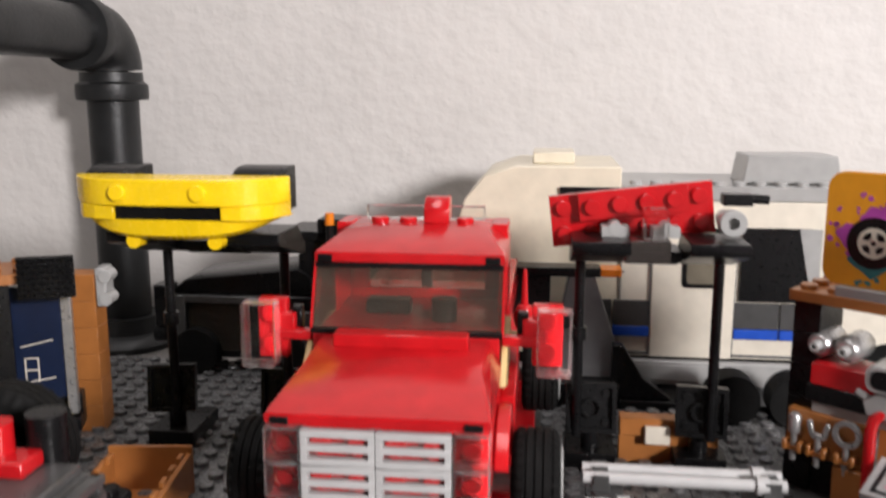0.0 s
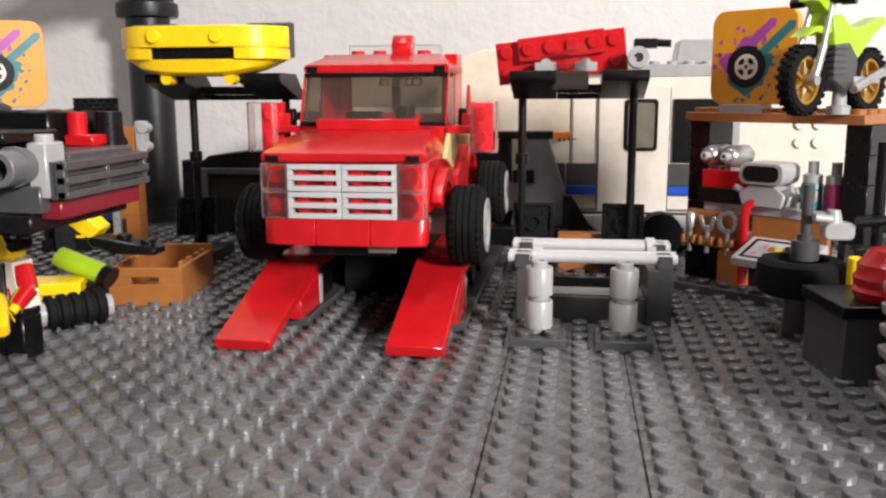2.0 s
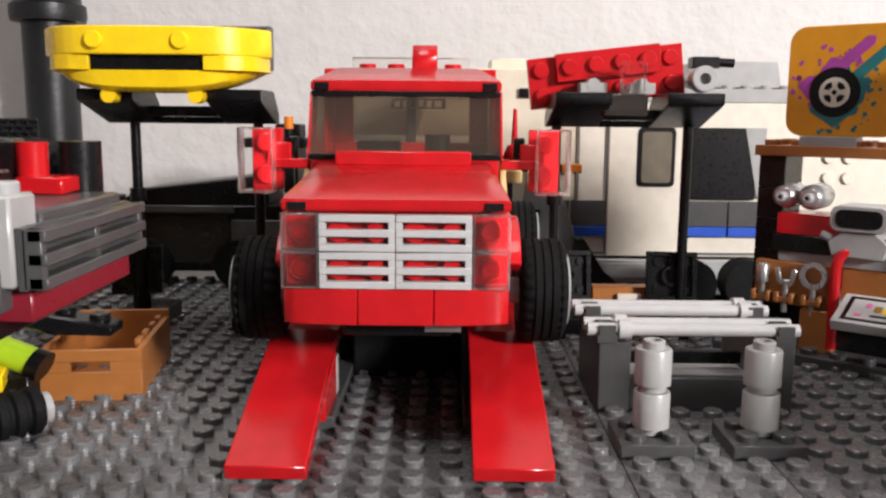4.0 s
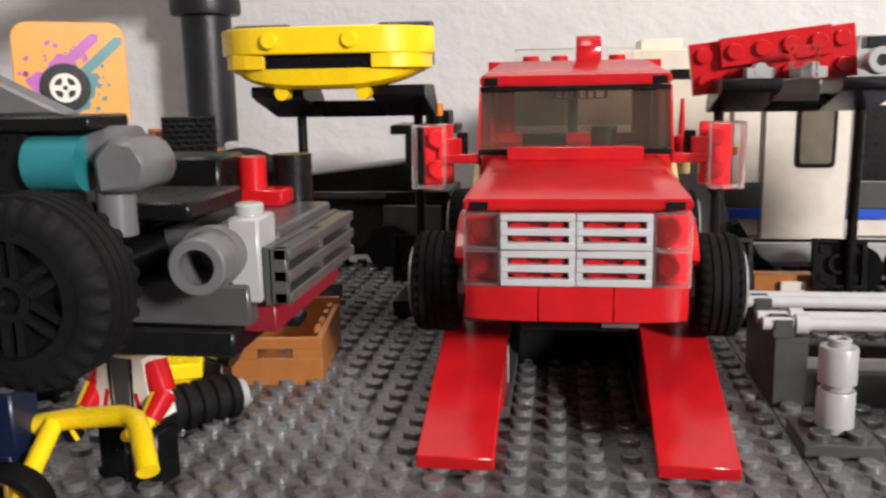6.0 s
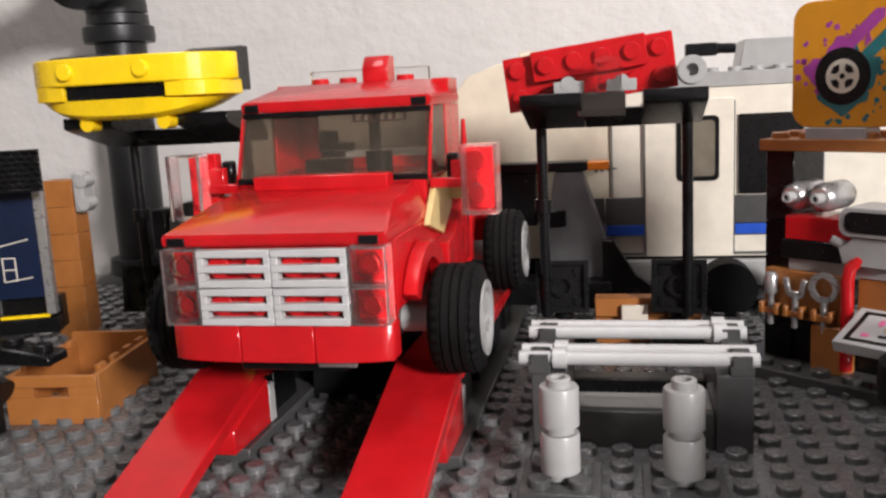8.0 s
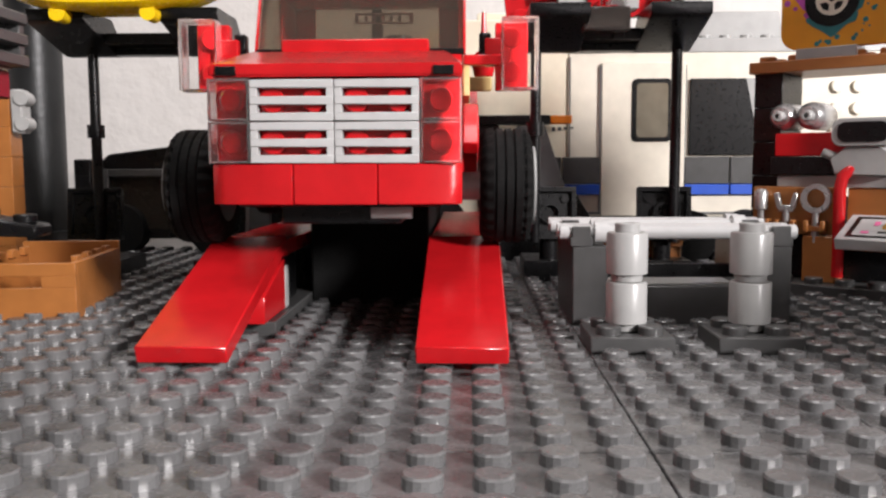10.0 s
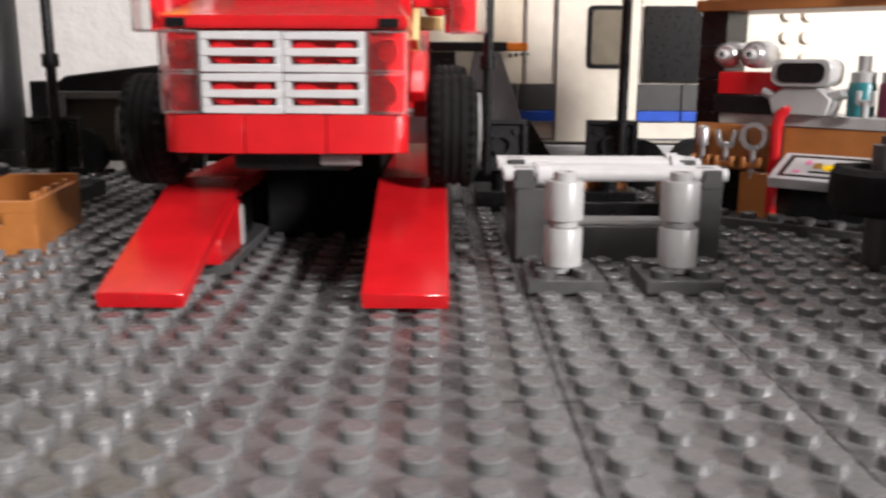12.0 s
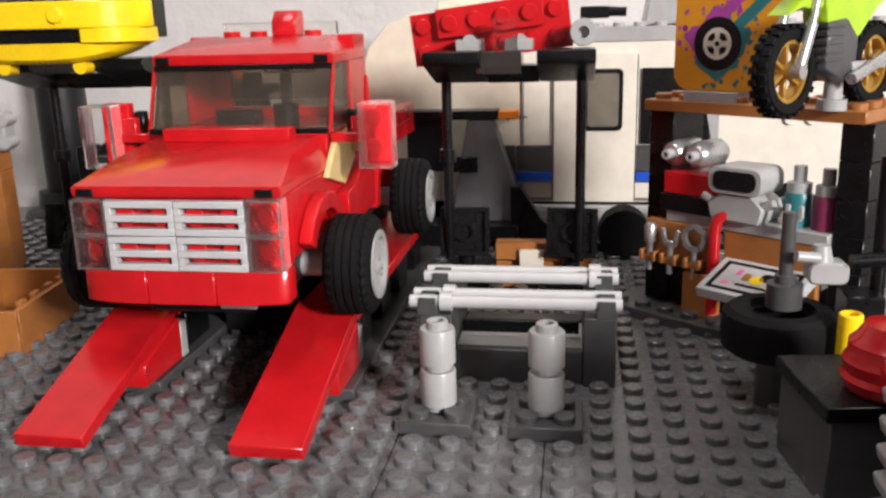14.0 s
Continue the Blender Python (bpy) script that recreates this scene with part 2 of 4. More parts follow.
# ---- small builders ----
def wheel_parts(parent, x, y, z, side, r=12.3, w=11.0, rim_mat=LGREY):
    """A road wheel whose rim faces side (+1 right, -1 left)."""
    bm = bm_new()
    prof = [(7.6, -w / 2), (r - 2.2, -w / 2), (r - 0.9, -w / 2 + 0.5), (r - 0.2, -w / 2 + 1.3)]
    for k in range(4):
        u = -w / 2 + 1.6 + k * (w - 3.2) / 4
        prof += [(r, u), (r, u + 1.3), (r - 0.5, u + 1.35), (r - 0.5, u + 1.7)]
    prof += [(r - 0.2, w / 2 - 1.3), (r - 0.9, w / 2 - 0.5), (r - 2.2, w / 2), (7.6, w / 2), (7.6, w / 2 - 1.5), (7.6, -w / 2)]
    for rg in lathe(bm, (0, 0, 0), (side, 0, 0), prof, 112):
        for k, v in enumerate(rg):
            d = Vector((0, v.co.y, v.co.z))
            if abs(v.co.x) > w / 2 - 1.9 and d.length > r - 1.2 and k % 4 < 2:
                v.co -= d.normalized() * 0.6
    tyre = part("tyre", bm, RUBBER, parent, "black rubber tyre with grooves and shoulder lugs")
    tyre.matrix_basis = mm(x, y, z)
    bm = bm_new()
    h = w / 2
    lathe(bm, (0, 0, 0), (side, 0, 0), [(7.6, -h), (7.6, h + 0.3), (8.4, h + 0.35), (8.4, h + 0.8), (6.9, h + 0.8), (6.6, h - 1.5), (0.01, h - 1.6)], 32)
    lathe(bm, (0, 0, 0), (side, 0, 0), [(2.6, h - 1.6), (2.6, h + 0.3), (1.6, h + 0.4), (1.5, h - 1), (0.01, h - 1)], 16)
    for k in range(6):
        for o in (-0.9, 0.9):
            v = box(bm, side * (h - 1.5) - 0.1, side * (h + 0.1), o - 0.5, o + 0.5, 2.0, 6.9, 0)
            bmesh.ops.rotate(bm, verts=v, cent=(0, 0, 0), matrix=Euler((2 * math.pi * k / 6, 0, 0)).to_matrix())
    rim = part("rim", bm, rim_mat, tyre, "light grey spoked wheel rim")
    return tyre


def grille_tile(bm, x0, z0, y):
    """A one by two grille tile standing up, its front at y."""
    for k in range(3):
        z = z0 + (0.05, 3.1, 6.2)[k]
        box(bm, x0 + 0.06, x0 + 15.9, y, y + 2.2, z, z + 1.55, 0.15)
    for x in (x0 + 0.06, x0 + 14.5):
        box(bm, x, x + 1.4, y + 0.15, y + 2.6, z0 + 0.1, z0 + 7.7, 0.1)
    box(bm, x0 + 0.1, x0 + 15.85, y + 2.3, y + 3.1, z0 + 0.05, z0 + 0.8, 0)


# ---- red truck ----
truck = thing("toy_truck", "glossy red brick-built flatbed truck with smoked windscreen, standing on red ramps", "toy truck", (0, 230, 0))
for k in range(3):
    bm = bm_new()
    x0, x1 = -24 + 16 * k, -8 + 16 * k
    bow = lambda x: 1.6 * (x / 24) ** 4 * 1.6
    n = 6
    front = [(x0 + 0.08 + (x1 - x0 - 0.16) * j / n, 0.2 + bow(x0 + (x1 - x0) * j / n)) for j in range(n + 1)]
    prism(bm, front + [(x1 - 0.08, 8), (x0 + 0.08, 8)], "z", 28.2, 35.9, 0.2)
    part("bumper", bm, RED, truck)
for i in (-16, 0):
    for j in (36, 43.9):
        bm = bm_new()
        grille_tile(bm, i, j, 0)
        part("grille", bm, PGREY, truck, "light grey slatted grille tile")
bm = bm_new()
box(bm, -16, 16, 3.2, 8, 36, 52, 0)
for x in (-12, -4, 4, 12):
    for z in (40, 47.9):
        stud(bm, x, 3.2, z, (0, -1, 0), h=1.6)
part("grille_backing", bm, RED, truck)
for s in (-1, 1):
    for z in (36.05, 44.05):
        bm = bm_new()
        x0, x1 = sorted((s * 16.1, s * 23.9))
        box(bm, x0, x1, 0.2, 1.3, z, z + 7.8, 0.3)
        ring(bm, (s * 20, 1.35, z + 3.9), (0, 1, 0), 2.6, 2.1, 1.6, 18)
        lamp = part("headlight", bm, CLEAR, truck, "clear plastic headlight")
        bm = bm_new()
        for e0, e1, f0, f1 in ((x0, x0 + 0.45, z, z + 7.8), (x1 - 0.45, x1, z, z + 7.8), (x0 + 0.7, x1 - 0.7, z, z + 0.45), (x0 + 0.7, x1 - 0.7, z + 7.35, z + 7.8)):
            box(bm, e0, e1, 0.05, 5.2, f0, f1, 0.08)
        part("headlight_rim", bm, CLEDGE, lamp)
    bm = bm_new()
    x0, x1 = sorted((s * 16, s * 23.6))
    box(bm, x0, x1, 5.3, 9, 36, 52, 0.2)
    for z in (40, 48):
        stud(bm, s * 20, 5.3, z, (0, -1, 0), h=1.6)
    part("headlight_backing", bm, RED, truck)
# bonnet
bm = bm_new()
va = [(-24, 1.2, 52.3), (24, 1.2, 52.3), (24, 40, 52.3), (-24, 40, 52.3)]
vb = [(-24, 1.0, 54.6), (24, 1.0, 54.6), (24, 40, 54.6), (-24, 40, 54.6)]
vc = [(-20.5, 20, 59.2), (20.5, 20, 59.2), (21, 40, 60.8), (-21, 40, 60.8)]
A, B, C = ([bm.verts.new(c) for c in q] for q in (va, vb, vc))
for lo, hi in ((A, B), (B, C)):
    for k in range(4):
        bm.faces.new((lo[k], lo[(k + 1) % 4], hi[(k + 1) % 4], hi[k]))
bm.faces.new(A[::-1]); bm.faces.new(C)
bmesh.ops.bevel(bm, geom=bm.edges[:], offset=0.4, segments=2, affect="EDGES")
part("bonnet", bm, RED, truck)
for s in (-1, 1):
    bm = bm_new()
    box(bm, s * 20.5 - 1.9, s * 20.5 + 1.9, 0.55, 1.6, 52.5, 54.2, 0.1)
    part("hinge_slot", bm, BLACK, truck, "dark hinge slot in the bonnet corner")
bm = bm_new()
box(bm, -16.4, 16.4, 32, 37.5, 60.0, 63.4, 0.3)
part("scuttle_tile", bm, RED, truck)
bm = bm_new()
box(bm, -23.8, 23.8, 8.2, 82, 37, 52.2, 0.3)
box(bm, -23.5, 23.5, 40, 82, 52.3, 61.0, 0.3)
part("cab_body", bm, RED, truck)
# windscreen, a hollow shell with side wings
bm = bm_new()
prism(bm, [(40.5, 61.2), (47.2, 78), (48.6, 78), (42.0, 61.2)], "x", -24, 24, 0)
part("windscreen", bm, SMOKE, truck, "smoked clear windscreen")
for s in (-1, 1):
    bm = bm_new()
    x0, x1 = sorted((s * 22.8, s * 24))
    prism(bm, [(42.6, 61.2), (49.2, 77.9), (63, 77.9), (63, 61.2)], "x", x0, x1, 0.1)
    part("side_window", bm, SMOKE, truck, "smoked clear side window")
    bm = bm_new()
    prism(bm, [(40.2, 61.1), (47.0, 78), (48.4, 78), (42.0, 61.1)], "x", *sorted((s * 23.95, s * 24.5)), 0.05)
    box(bm, *sorted((s * 22.6, s * 24.2)), 63.2, 82, 61.1, 78, 0.2)
    part("door_pillar", bm, RED, truck)
bm = bm_new()
for z0, z1, y0, y1 in ((60.9, 62.3, 40.0, 42.4), (76.7, 78.05, 46.2, 49.0)):
    box(bm, -24.1, 24.1, y0, y1, z0, z1, 0.2)
part("windscreen_frame", bm, BLACK, truck, "dark windscreen edge")
bm = bm_new()
box(bm, -22.5, 22.5, 80, 82.5, 61, 64, 0.2)
box(bm, -22.5, -17, 80, 82.5, 64, 78, 0.2)
box(bm, 17, 22.5, 80, 82.5, 64, 78, 0.2)
part("cab_rear_frame", bm, RED, truck)
bm = bm_new(); box(bm, -1.5, 1.5, 80, 82.5, 64.1, 78, 0.2)
part("window_divider", bm, DGREY, truck, "dark grey rear window divider")
bm = bm_new()
cyl(bm, (8, 56, 58), (8, 56, 67), 3.4)
box(bm, -14, -2, 60, 66, 61, 65, 0.5)
part("seat", bm, BLACK, truck)
bm = bm_new()
box(bm, -17, 17, 80.6, 81.6, 66, 78, 0.1)
part("rear_window", bm, SMOKE, truck, "smoked clear rear window")
bm = bm_new()
for x0, x1, z0, z1 in ((-6, 10, 76.2, 76.8), (-6, 10, 73.8, 74.3), (-6, -4.9, 74.4, 76.1), (8.9, 10, 74.4, 76.1)):
    box(bm, x0, x1, 79.2, 79.8, z0, z1, 0.1)
for k in range(5):
    box(bm, -3.4 + 2.3 * k, -2.4 + 2.3 * k, 79.2, 79.8, 74.5, 76.0, 0.1)
part("light_strip", bm, PGREY, truck, "pale slotted strip at the top of the rear window")
# roof
bm = bm_new()
va = [(-24.3, 46.2, 78.1), (24.3, 46.2, 78.1), (24.3, 82.5, 78.1), (-24.3, 82.5, 78.1)]
vb = [(-24.3, 46.2, 80.6), (24.3, 46.2, 80.6), (24.3, 82.5, 80.6), (-24.3, 82.5, 80.6)]
vc = [(-19, 62, 84.6), (19, 62, 84.6), (19.5, 82.5, 84.6), (-19.5, 82.5, 84.6)]
A, B, C = ([bm.verts.new(c) for c in q] for q in (va, vb, vc))
for lo, hi in ((A, B), (B, C)):
    for k in range(4):
        bm.faces.new((lo[k], lo[(k + 1) % 4], hi[(k + 1) % 4], hi[k]))
bm.faces.new(A[::-1]); bm.faces.new(C)
bmesh.ops.bevel(bm, geom=bm.edges[:], offset=0.35, segments=2, affect="EDGES")
for x in (-12, -4, 12):
    stud(bm, x, 72, 84.5)
for s in (-1, 1):
    box(bm, *sorted((s * 19.5, s * 24)), 70, 82.5, 80.6, 84.8, 0.3)
part("roof", bm, RED, truck)
for s in (-1, 1):
    bm = bm_new()
    box(bm, s * 21.4 - 1.8, s * 21.4 + 1.8, 45.8, 47, 78.3, 80.2, 0.1)
    part("roof_slot", bm, BLACK, truck)
bm = bm_new()
prism(bm, [(70, 84.6), (70, 88.6), (73, 91.6), (78, 91.6), (78, 84.6)], "x", 0.6, 7.6, 0.3)
part("roof_lamp", bm, RED, truck, "red sloped beacon brick on the roof")
bm = bm_new()
box(bm, -17, 17, 77.8, 80.8, 84.7, 88.4, 0.2)
part("roof_visor", bm, CLEAR, truck, "clear plastic bar on the roof")
# mirrors
for s in (-1, 1):
    bm = bm_new()
    x0, x1 = sorted((s * 24, s * 33))
    box(bm, x0, x1, 41.5, 45, 58.6, 61.0, 0.3)
    box(bm, *sorted((s * 29, s * 35)), 43, 47, 58.6, 65, 0.3)
    arm = part("mirror_arm", bm, RED, truck)
    bm = bm_new()
    box(bm, *sorted((s * 27.6, s * 30.4)), 45, 48, 60, 66.5, 0.4)
    part("mirror_clip", bm, BLACK, truck, "black clip")
    bm = bm_new()
    box(bm, *sorted((s * 31.4, s * 39.0)), 44.4, 47.6, 53, 68.6, 0.3)
    for z in (57, 65):
        stud(bm, s * 35.2, 44.4, z, (0, -1, 0), h=1.7)
    m = part("mirror", bm, RED, truck, "red wing mirror plate")
    bm = bm_new()
    box(bm, *sorted((s * 32.6, s * 41.0)), 36.2, 37.6, 52.6, 68.8, 0.25)
    glass = part("mirror_glass", bm, CLEAR, m, "clear plastic mirror cover")
    bm = bm_new()
    for x0, x1, z0, z1 in ((32.6, 33.2, 52.6, 68.8), (40.4, 41.0, 52.6, 68.8), (33.2, 40.4, 52.6, 53.2), (33.2, 40.4, 68.2, 68.8)):
        box(bm, *sorted((s * x0, s * x1)), 37.7, 42.2, z0, z1, 0.1)
    part("mirror_rim", bm, CLEDGE, m)
# arches and sides
for s in (-1, 1):
    bm = bm_new()
    pts = arc((26, 31), 17.8, 150, 0, 16) + arc((26, 31), 13.6, 0, 150, 16)
    prism(bm, pts, "x", *sorted((s * 24, s * 27.2)), 0.3)
    part("wheel_arch", bm, RED, truck)
    bm = bm_new()
    prism(bm, [(33, 51), (43, 59.5), (64, 60.8), (60, 52), (49, 46.5)], "x", *sorted((s * 23.9, s * 25.4)), 0.2)
    part("door_panel", bm, TAN, truck, "pale gold printed door panel")
    bm = bm_new()
    prism(bm, [(44, 36), (44, 45), (52, 46), (62, 51), (74, 56), (74, 36)], "x", *sorted((s * 23.8, s * 27.4)), 0.3)
    part("side_skirt", bm, RED, truck)
    bm = bm_new()
    prism(bm, arc((100, 33), 18.5, 180, 0, 16) + arc((100, 33), 14.2, 0, 180, 16), "x", *sorted((s * 20, s * 26)), 0.3)
    part("wheel_arch", bm, RED, truck)
    for yy, zz in ((26, 31), (100, 33)):
        bm = bm_new()
        cyl(bm, (s * 20, yy, zz), (s * 30, yy, zz), 3)
        part("axle", bm, LGREY, truck)
    wheel_parts(truck, s * 33, 26, 31.1, s)
    wheel_parts(truck, s * 33.4, 100, 33, s, 12.2)
bm = bm_new()
box(bm, -20, 20, 6, 150, 27.5, 37, 0.4)
box(bm, -12, 12, 8, 20, 24, 28, 0.4)
part("chassis", bm, BLACK, truck)
bm = bm_new()
cyl(bm, (6, 8, 26.6), (14, 8, 26.6), 1.6)
part("tow_bar", bm, LGREY, truck, "light grey bar under the bumper")
bm = bm_new()
box(bm, -24, 24, 84, 158, 47, 53, 0.3)
for s in (-1, 1):
    box(bm, *sorted((s * 20, s * 24)), 84, 158, 53.1, 58, 0.3)
part("flatbed", bm, RED, truck)
bm = bm_new()
cyl(bm, (29, 62, 60), (29, 62, 74), 1.2, 0.5)
lathe(bm, (29, 62, 58), (0, 0, 1), [(0.01, -1), (2.4, 0), (3.2, 3), (2, 6), (0.01, 7)], 14)
part("flame_horn", bm, RED, truck)
bm = bm_new()
box(bm, 24.5, 31, 58, 61, 54, 57.5, 0.4)
part("horn_clip", bm, TAN, truck, "tan clip")

# ---- ramps ----
lift = thing("vehicle_ramp", "pair of red tile ramps and runways under the truck", "ramp", (0, 210, 0))
for s in (-1, 1):
    x0, x1 = sorted((s * 16.1, s * 32))
    bm = bm_new()
    box(bm, x0, x1, 1.5, 54, 1.9, 5.1, 0.25, (16.3, 0, 0), ((x0 + x1) / 2, 1.5, 1.9))
    part("ramp", bm, RED, lift, "sloping red tile ramp")
    bm = bm_new()
    box(bm, x0, x1, 51, 168, 15.2, 18.6, 0.25)
    part("runway", bm, RED, lift)
    bm = bm_new()
    prism(bm, [(30, 3.4), (30, 9.0), (50, 14.6), (50, 3.4)], "x", x0 + 0.4, x1 - 0.2, 0.2)
    part("ramp_block", bm, RED, lift)
    bm = bm_new()
    box(bm, x1 - 6, x1 - 0.05, 50.2, 53.4, 3.4, 13, 0.2)
    blk = part("ramp_clip", bm, LGREY, lift, "light grey bracket with a black hook print")
    bm = bm_new()
    sweep(bm, [(x1 - 4.6, 50.1, 7), (x1 - 4.6, 50.1, 10), (x1 - 3.2, 50.1, 11.4), (x1 - 1.8, 50.1, 10.4)], 0.5, 6)
    part("hook_print", bm, BLACK, blk)
    bm = bm_new()
    box(bm, *sorted((s * 15, s * 34)), 34, 170, 0, 3.2, 0.2)
    part("base_plate", bm, DGREY, lift)
    for y in (58, 84, 110, 136):
        bm = bm_new()
        box(bm, x0 + 2, x1 - 2, y, y + 14, 3.3, 15.1, 0.3)
        part("support_block", bm, BLACK, lift)

# added black box, stands in for the deep shade under the truck
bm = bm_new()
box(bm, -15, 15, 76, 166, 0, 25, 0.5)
part("dark_filler", bm, RUBBER, lift, "black filler box added to darken the gap between the runways")

# ---- parts rack ----
rack = thing("rod_rack", "dark grey open brick rack topped by four light grey rods", "rack", (48, 258, 0))
for x in (0.1, 40.1):
    bm = bm_new()
    box(bm, x, x + 7.8, 0, 32, 0, 17.6, 0.25)
    part("side_brick", bm, DGREY, rack)
bm = bm_new(); box(bm, 8, 40, 1.2, 4.4, 0, 8.6, 0.25)
part("front_brick", bm, DGREY, rack)
bm = bm_new(); box(bm, 8, 40, 26, 31.8, 0, 8, 0.25)
part("back_brick", bm, DGREY, rack)
bm = bm_new(); box(bm, 8, 40, 4.5, 25.9, 0.2, 7.6, 0.3)
part("tray", bm, LGREY, rack, "grey smooth tray inside the rack")
bm = bm_new(); box(bm, 9, 39, 12, 14, 9.2, 12.4, 0.2)
part("divider", bm, BLACK, rack)
for k, (y, flip) in enumerate(((2.2, 0), (8.2, 0), (23.8, 1), (29.4, 1))):
    bm = bm_new()
    cyl(bm, (-2.6, y, 20.6), (49.2, y, 20.6), 1.6, seg=16)
    xc = 41.6 if flip else 5
    cyl(bm, (xc, y, 20.6), (xc + 3, y, 20.6), 2.45, seg=16)
    part("rod", bm, PGREY, rack, "light grey round rod with a collar")
for x in (-0.5, 43):
    for y in (2.2, 8.2, 23.8, 29.4):
        bm = bm_new()
        box(bm, x, x + 5, y - 2.3, y + 2.3, 17.5, 19.6, 0.2)
        box(bm, x + 0.4, x + 4.6, y - 2.3, y - 1.5, 19.2, 22, 0.2)
        box(bm, x + 0.4, x + 4.6, y + 1.5, y + 2.3, 19.2, 22, 0.2)
        part("clip", bm, DGREY, rack)

# ---- bollards ----
bol = thing("round_bollard", "light grey stacked round brick bollard on a dark grey plate", "bollard", (56, 236, 0), group="bollards before the rack")
bm = bm_new()
box(bm, -7.95, 7.95, -7.95, 7.95, 0.05, 3.2, 0.2)
for x in (-4, 4):
    for y in (-4, 4):
        stud(bm, x, y, 3.15)
part("foot_plate", bm, DGREY, bol, "dark grey two by two plate")
for z in (3.4, 13.0):
    bm = bm_new()
    prof = [(2.6, 0), (3.0, 0), (3.0, 1.2), (3.98, 1.5), (3.98, 9.1), (3.75, 9.5), (2.45, 9.5), (2.4, 11.1), (2.2, 11.3), (1.5, 11.3), (1.5, 10), (0.01, 10)]
    lathe(bm, (0, 0, z), (0, 0, 1), prof, 28)
    part("round_brick", bm, LGREY, bol)
copy_thing(bol, mm(80, 236, 0))


# ---- display stands ----
def stand(name, label, x, y, posts, feet, w=49.0, group="display stands"):
    t = thing(name, label, "stand", (x, y, 0), group=group)
    for px in posts:
        bm = bm_new()
        cyl(bm, (px, 24, 12), (px, 24, 71), 1.6, seg=14)
        part("post", bm, BLACK, t)
    bm = bm_new()
    cyl(bm, (posts[0], 24, 44), (posts[0], 24, 48), 2.6, seg=14)
    part("collar", bm, BLACK, t)
    for a in (0, w - 16.4):
        bm = bm_new()
        prism(bm, [(0, 79.0), (0, 75.8), (2, 75.0), (24, 68.8), (28, 68.8), (28, 72.2), (20, 79)], "x", a, a + 16.4, 0.25)
        part("platform", bm, BLACK, t, "black sloped platform brick")
    bm = bm_new()
    box(bm, 16.5, w - 16.5, 14, 28, 71.0, 74.2, 0.2)
    part("cross_plate", bm, BLACK, t)
    bm = bm_new()
    box(bm, 16.6, w - 16.6, 22, 27.6, 68.8, 70.9, 0.2)
    part("lower_strip", bm, BLACK, t)
    for fx, tilt in feet:
        bm = bm_new()
        box(bm, -8, 8, 0.2, 3.0, 0, 16, 0.2)
        for x0, x1, z0, z1 in ((-8, 8, 0, 1.5), (-8, 8, 14.5, 16), (-8, -6.5, 1.5, 14.5), (6.5, 8, 1.5, 14.5)):
            box(bm, x0, x1, -1.6, 0.3, z0, z1, 0.12)
        ring(bm, (0, 0.3, 8), (0, -1, 0), 3.3, 2.4, 1.9, 20)
        for sx in (-1, 1):
            for sz in (-1, 1):
                cyl(bm, (sx * 4.6, 0.3, 8 + sz * 4.6), (sx * 4.6, -0.5, 8 + sz * 4.6), 1.3, seg=10)
        f = part("foot", bm, BLACK, t, "black two by two plate tipped on its side")
        f.matrix_basis = mm(fx, 25, 12.6, -10, 0, tilt)
    for fx, tilt in feet:
        bm = bm_new()
        box(bm, fx - 8, fx + 8, 22, 46, 0, 6.4, 0.25)
        cyl(bm, (fx, 29, 6), (fx, 29, 14), 3)
        part("base_brick", bm, BLACK, t)
    return t


stand("display_stand", "thin black two-post stand carrying red plates", 41.8, 307.2, (3.4, 45.2), ((8.2, 3), (42.6, -6)))
stand("display_stand", "thin black post stand carrying a yellow car front", -98, 309.5, (8.5, 48), ((6.5, 12), (46, 0)), 54)

redp = thing("red_plate_stack", "two red studded plates leaning on edge on the stand", "plates", (60.8, 327, 78.7), group="")
for x0, x1, z0, z1, y, cnt in ((-24.5, 23.5, -2, 13.5, 0, 0), (-16.0, 16, 5.4, 14.0, -3.4, 4)):
    bm = bm_new()
    box(bm, x0, x1, y, y + 3.2, z0, z1, 0.2)
    if cnt:
        for k in range(4):
            stud(bm, -12 + 8 * k, y, 9.6, (0, -1, 0))
    else:
        for x, z in ((-20.5, 9.6), (-20.5, 1.8), (19.5, 9.6), (19.5, 1.8), (-12, 1.8), (-4, 1.8), (4, 1.8), (12, 1.8)):
            stud(bm, x, y, z, (0, -1, 0))
    p = part("plate", bm, RED, redp)
    p.matrix_basis = mm(0, 0, 0, 0, -6.6, 0)
bm = bm_new()
for a in (-10.5, 4):
    box(bm, a, a + 8, -10, -4, 0.2, 3.4, 0.2)
    cyl(bm, (a + 4, -10.2, 2.8), (a + 4, -4, 2.8), 2)
part("grey_plate", bm, LGREY, redp, "light grey plate")
bm = bm_new()
box(bm, 1.0, 8.0, -16, -10.5, 0.2, 9.4, 0.6)
part("clear_brick", bm, CLEAR, redp, "clear plastic brick")
bm = bm_new()
box(bm, -4.0, 9, -14.5, -4, -6.5, 0.1, 0.4)
part("dark_clear_brick", bm, TCLEAR, redp, "dark clear brick")
bm = bm_new()
cup(bm, (26.5, -6, 4.6), (0, -1, 0.05), 3.9, 1.7, 5, 3)
cyl(bm, (26.5, -6, 4.6), (26.5, 4, 4.6), 2.5)
part("nozzle", bm, LGREY, redp, "light grey round nozzle")
bm = bm_new()
box(bm, 25.5, 34, 0, 6, 8.5, 12, 0.3)
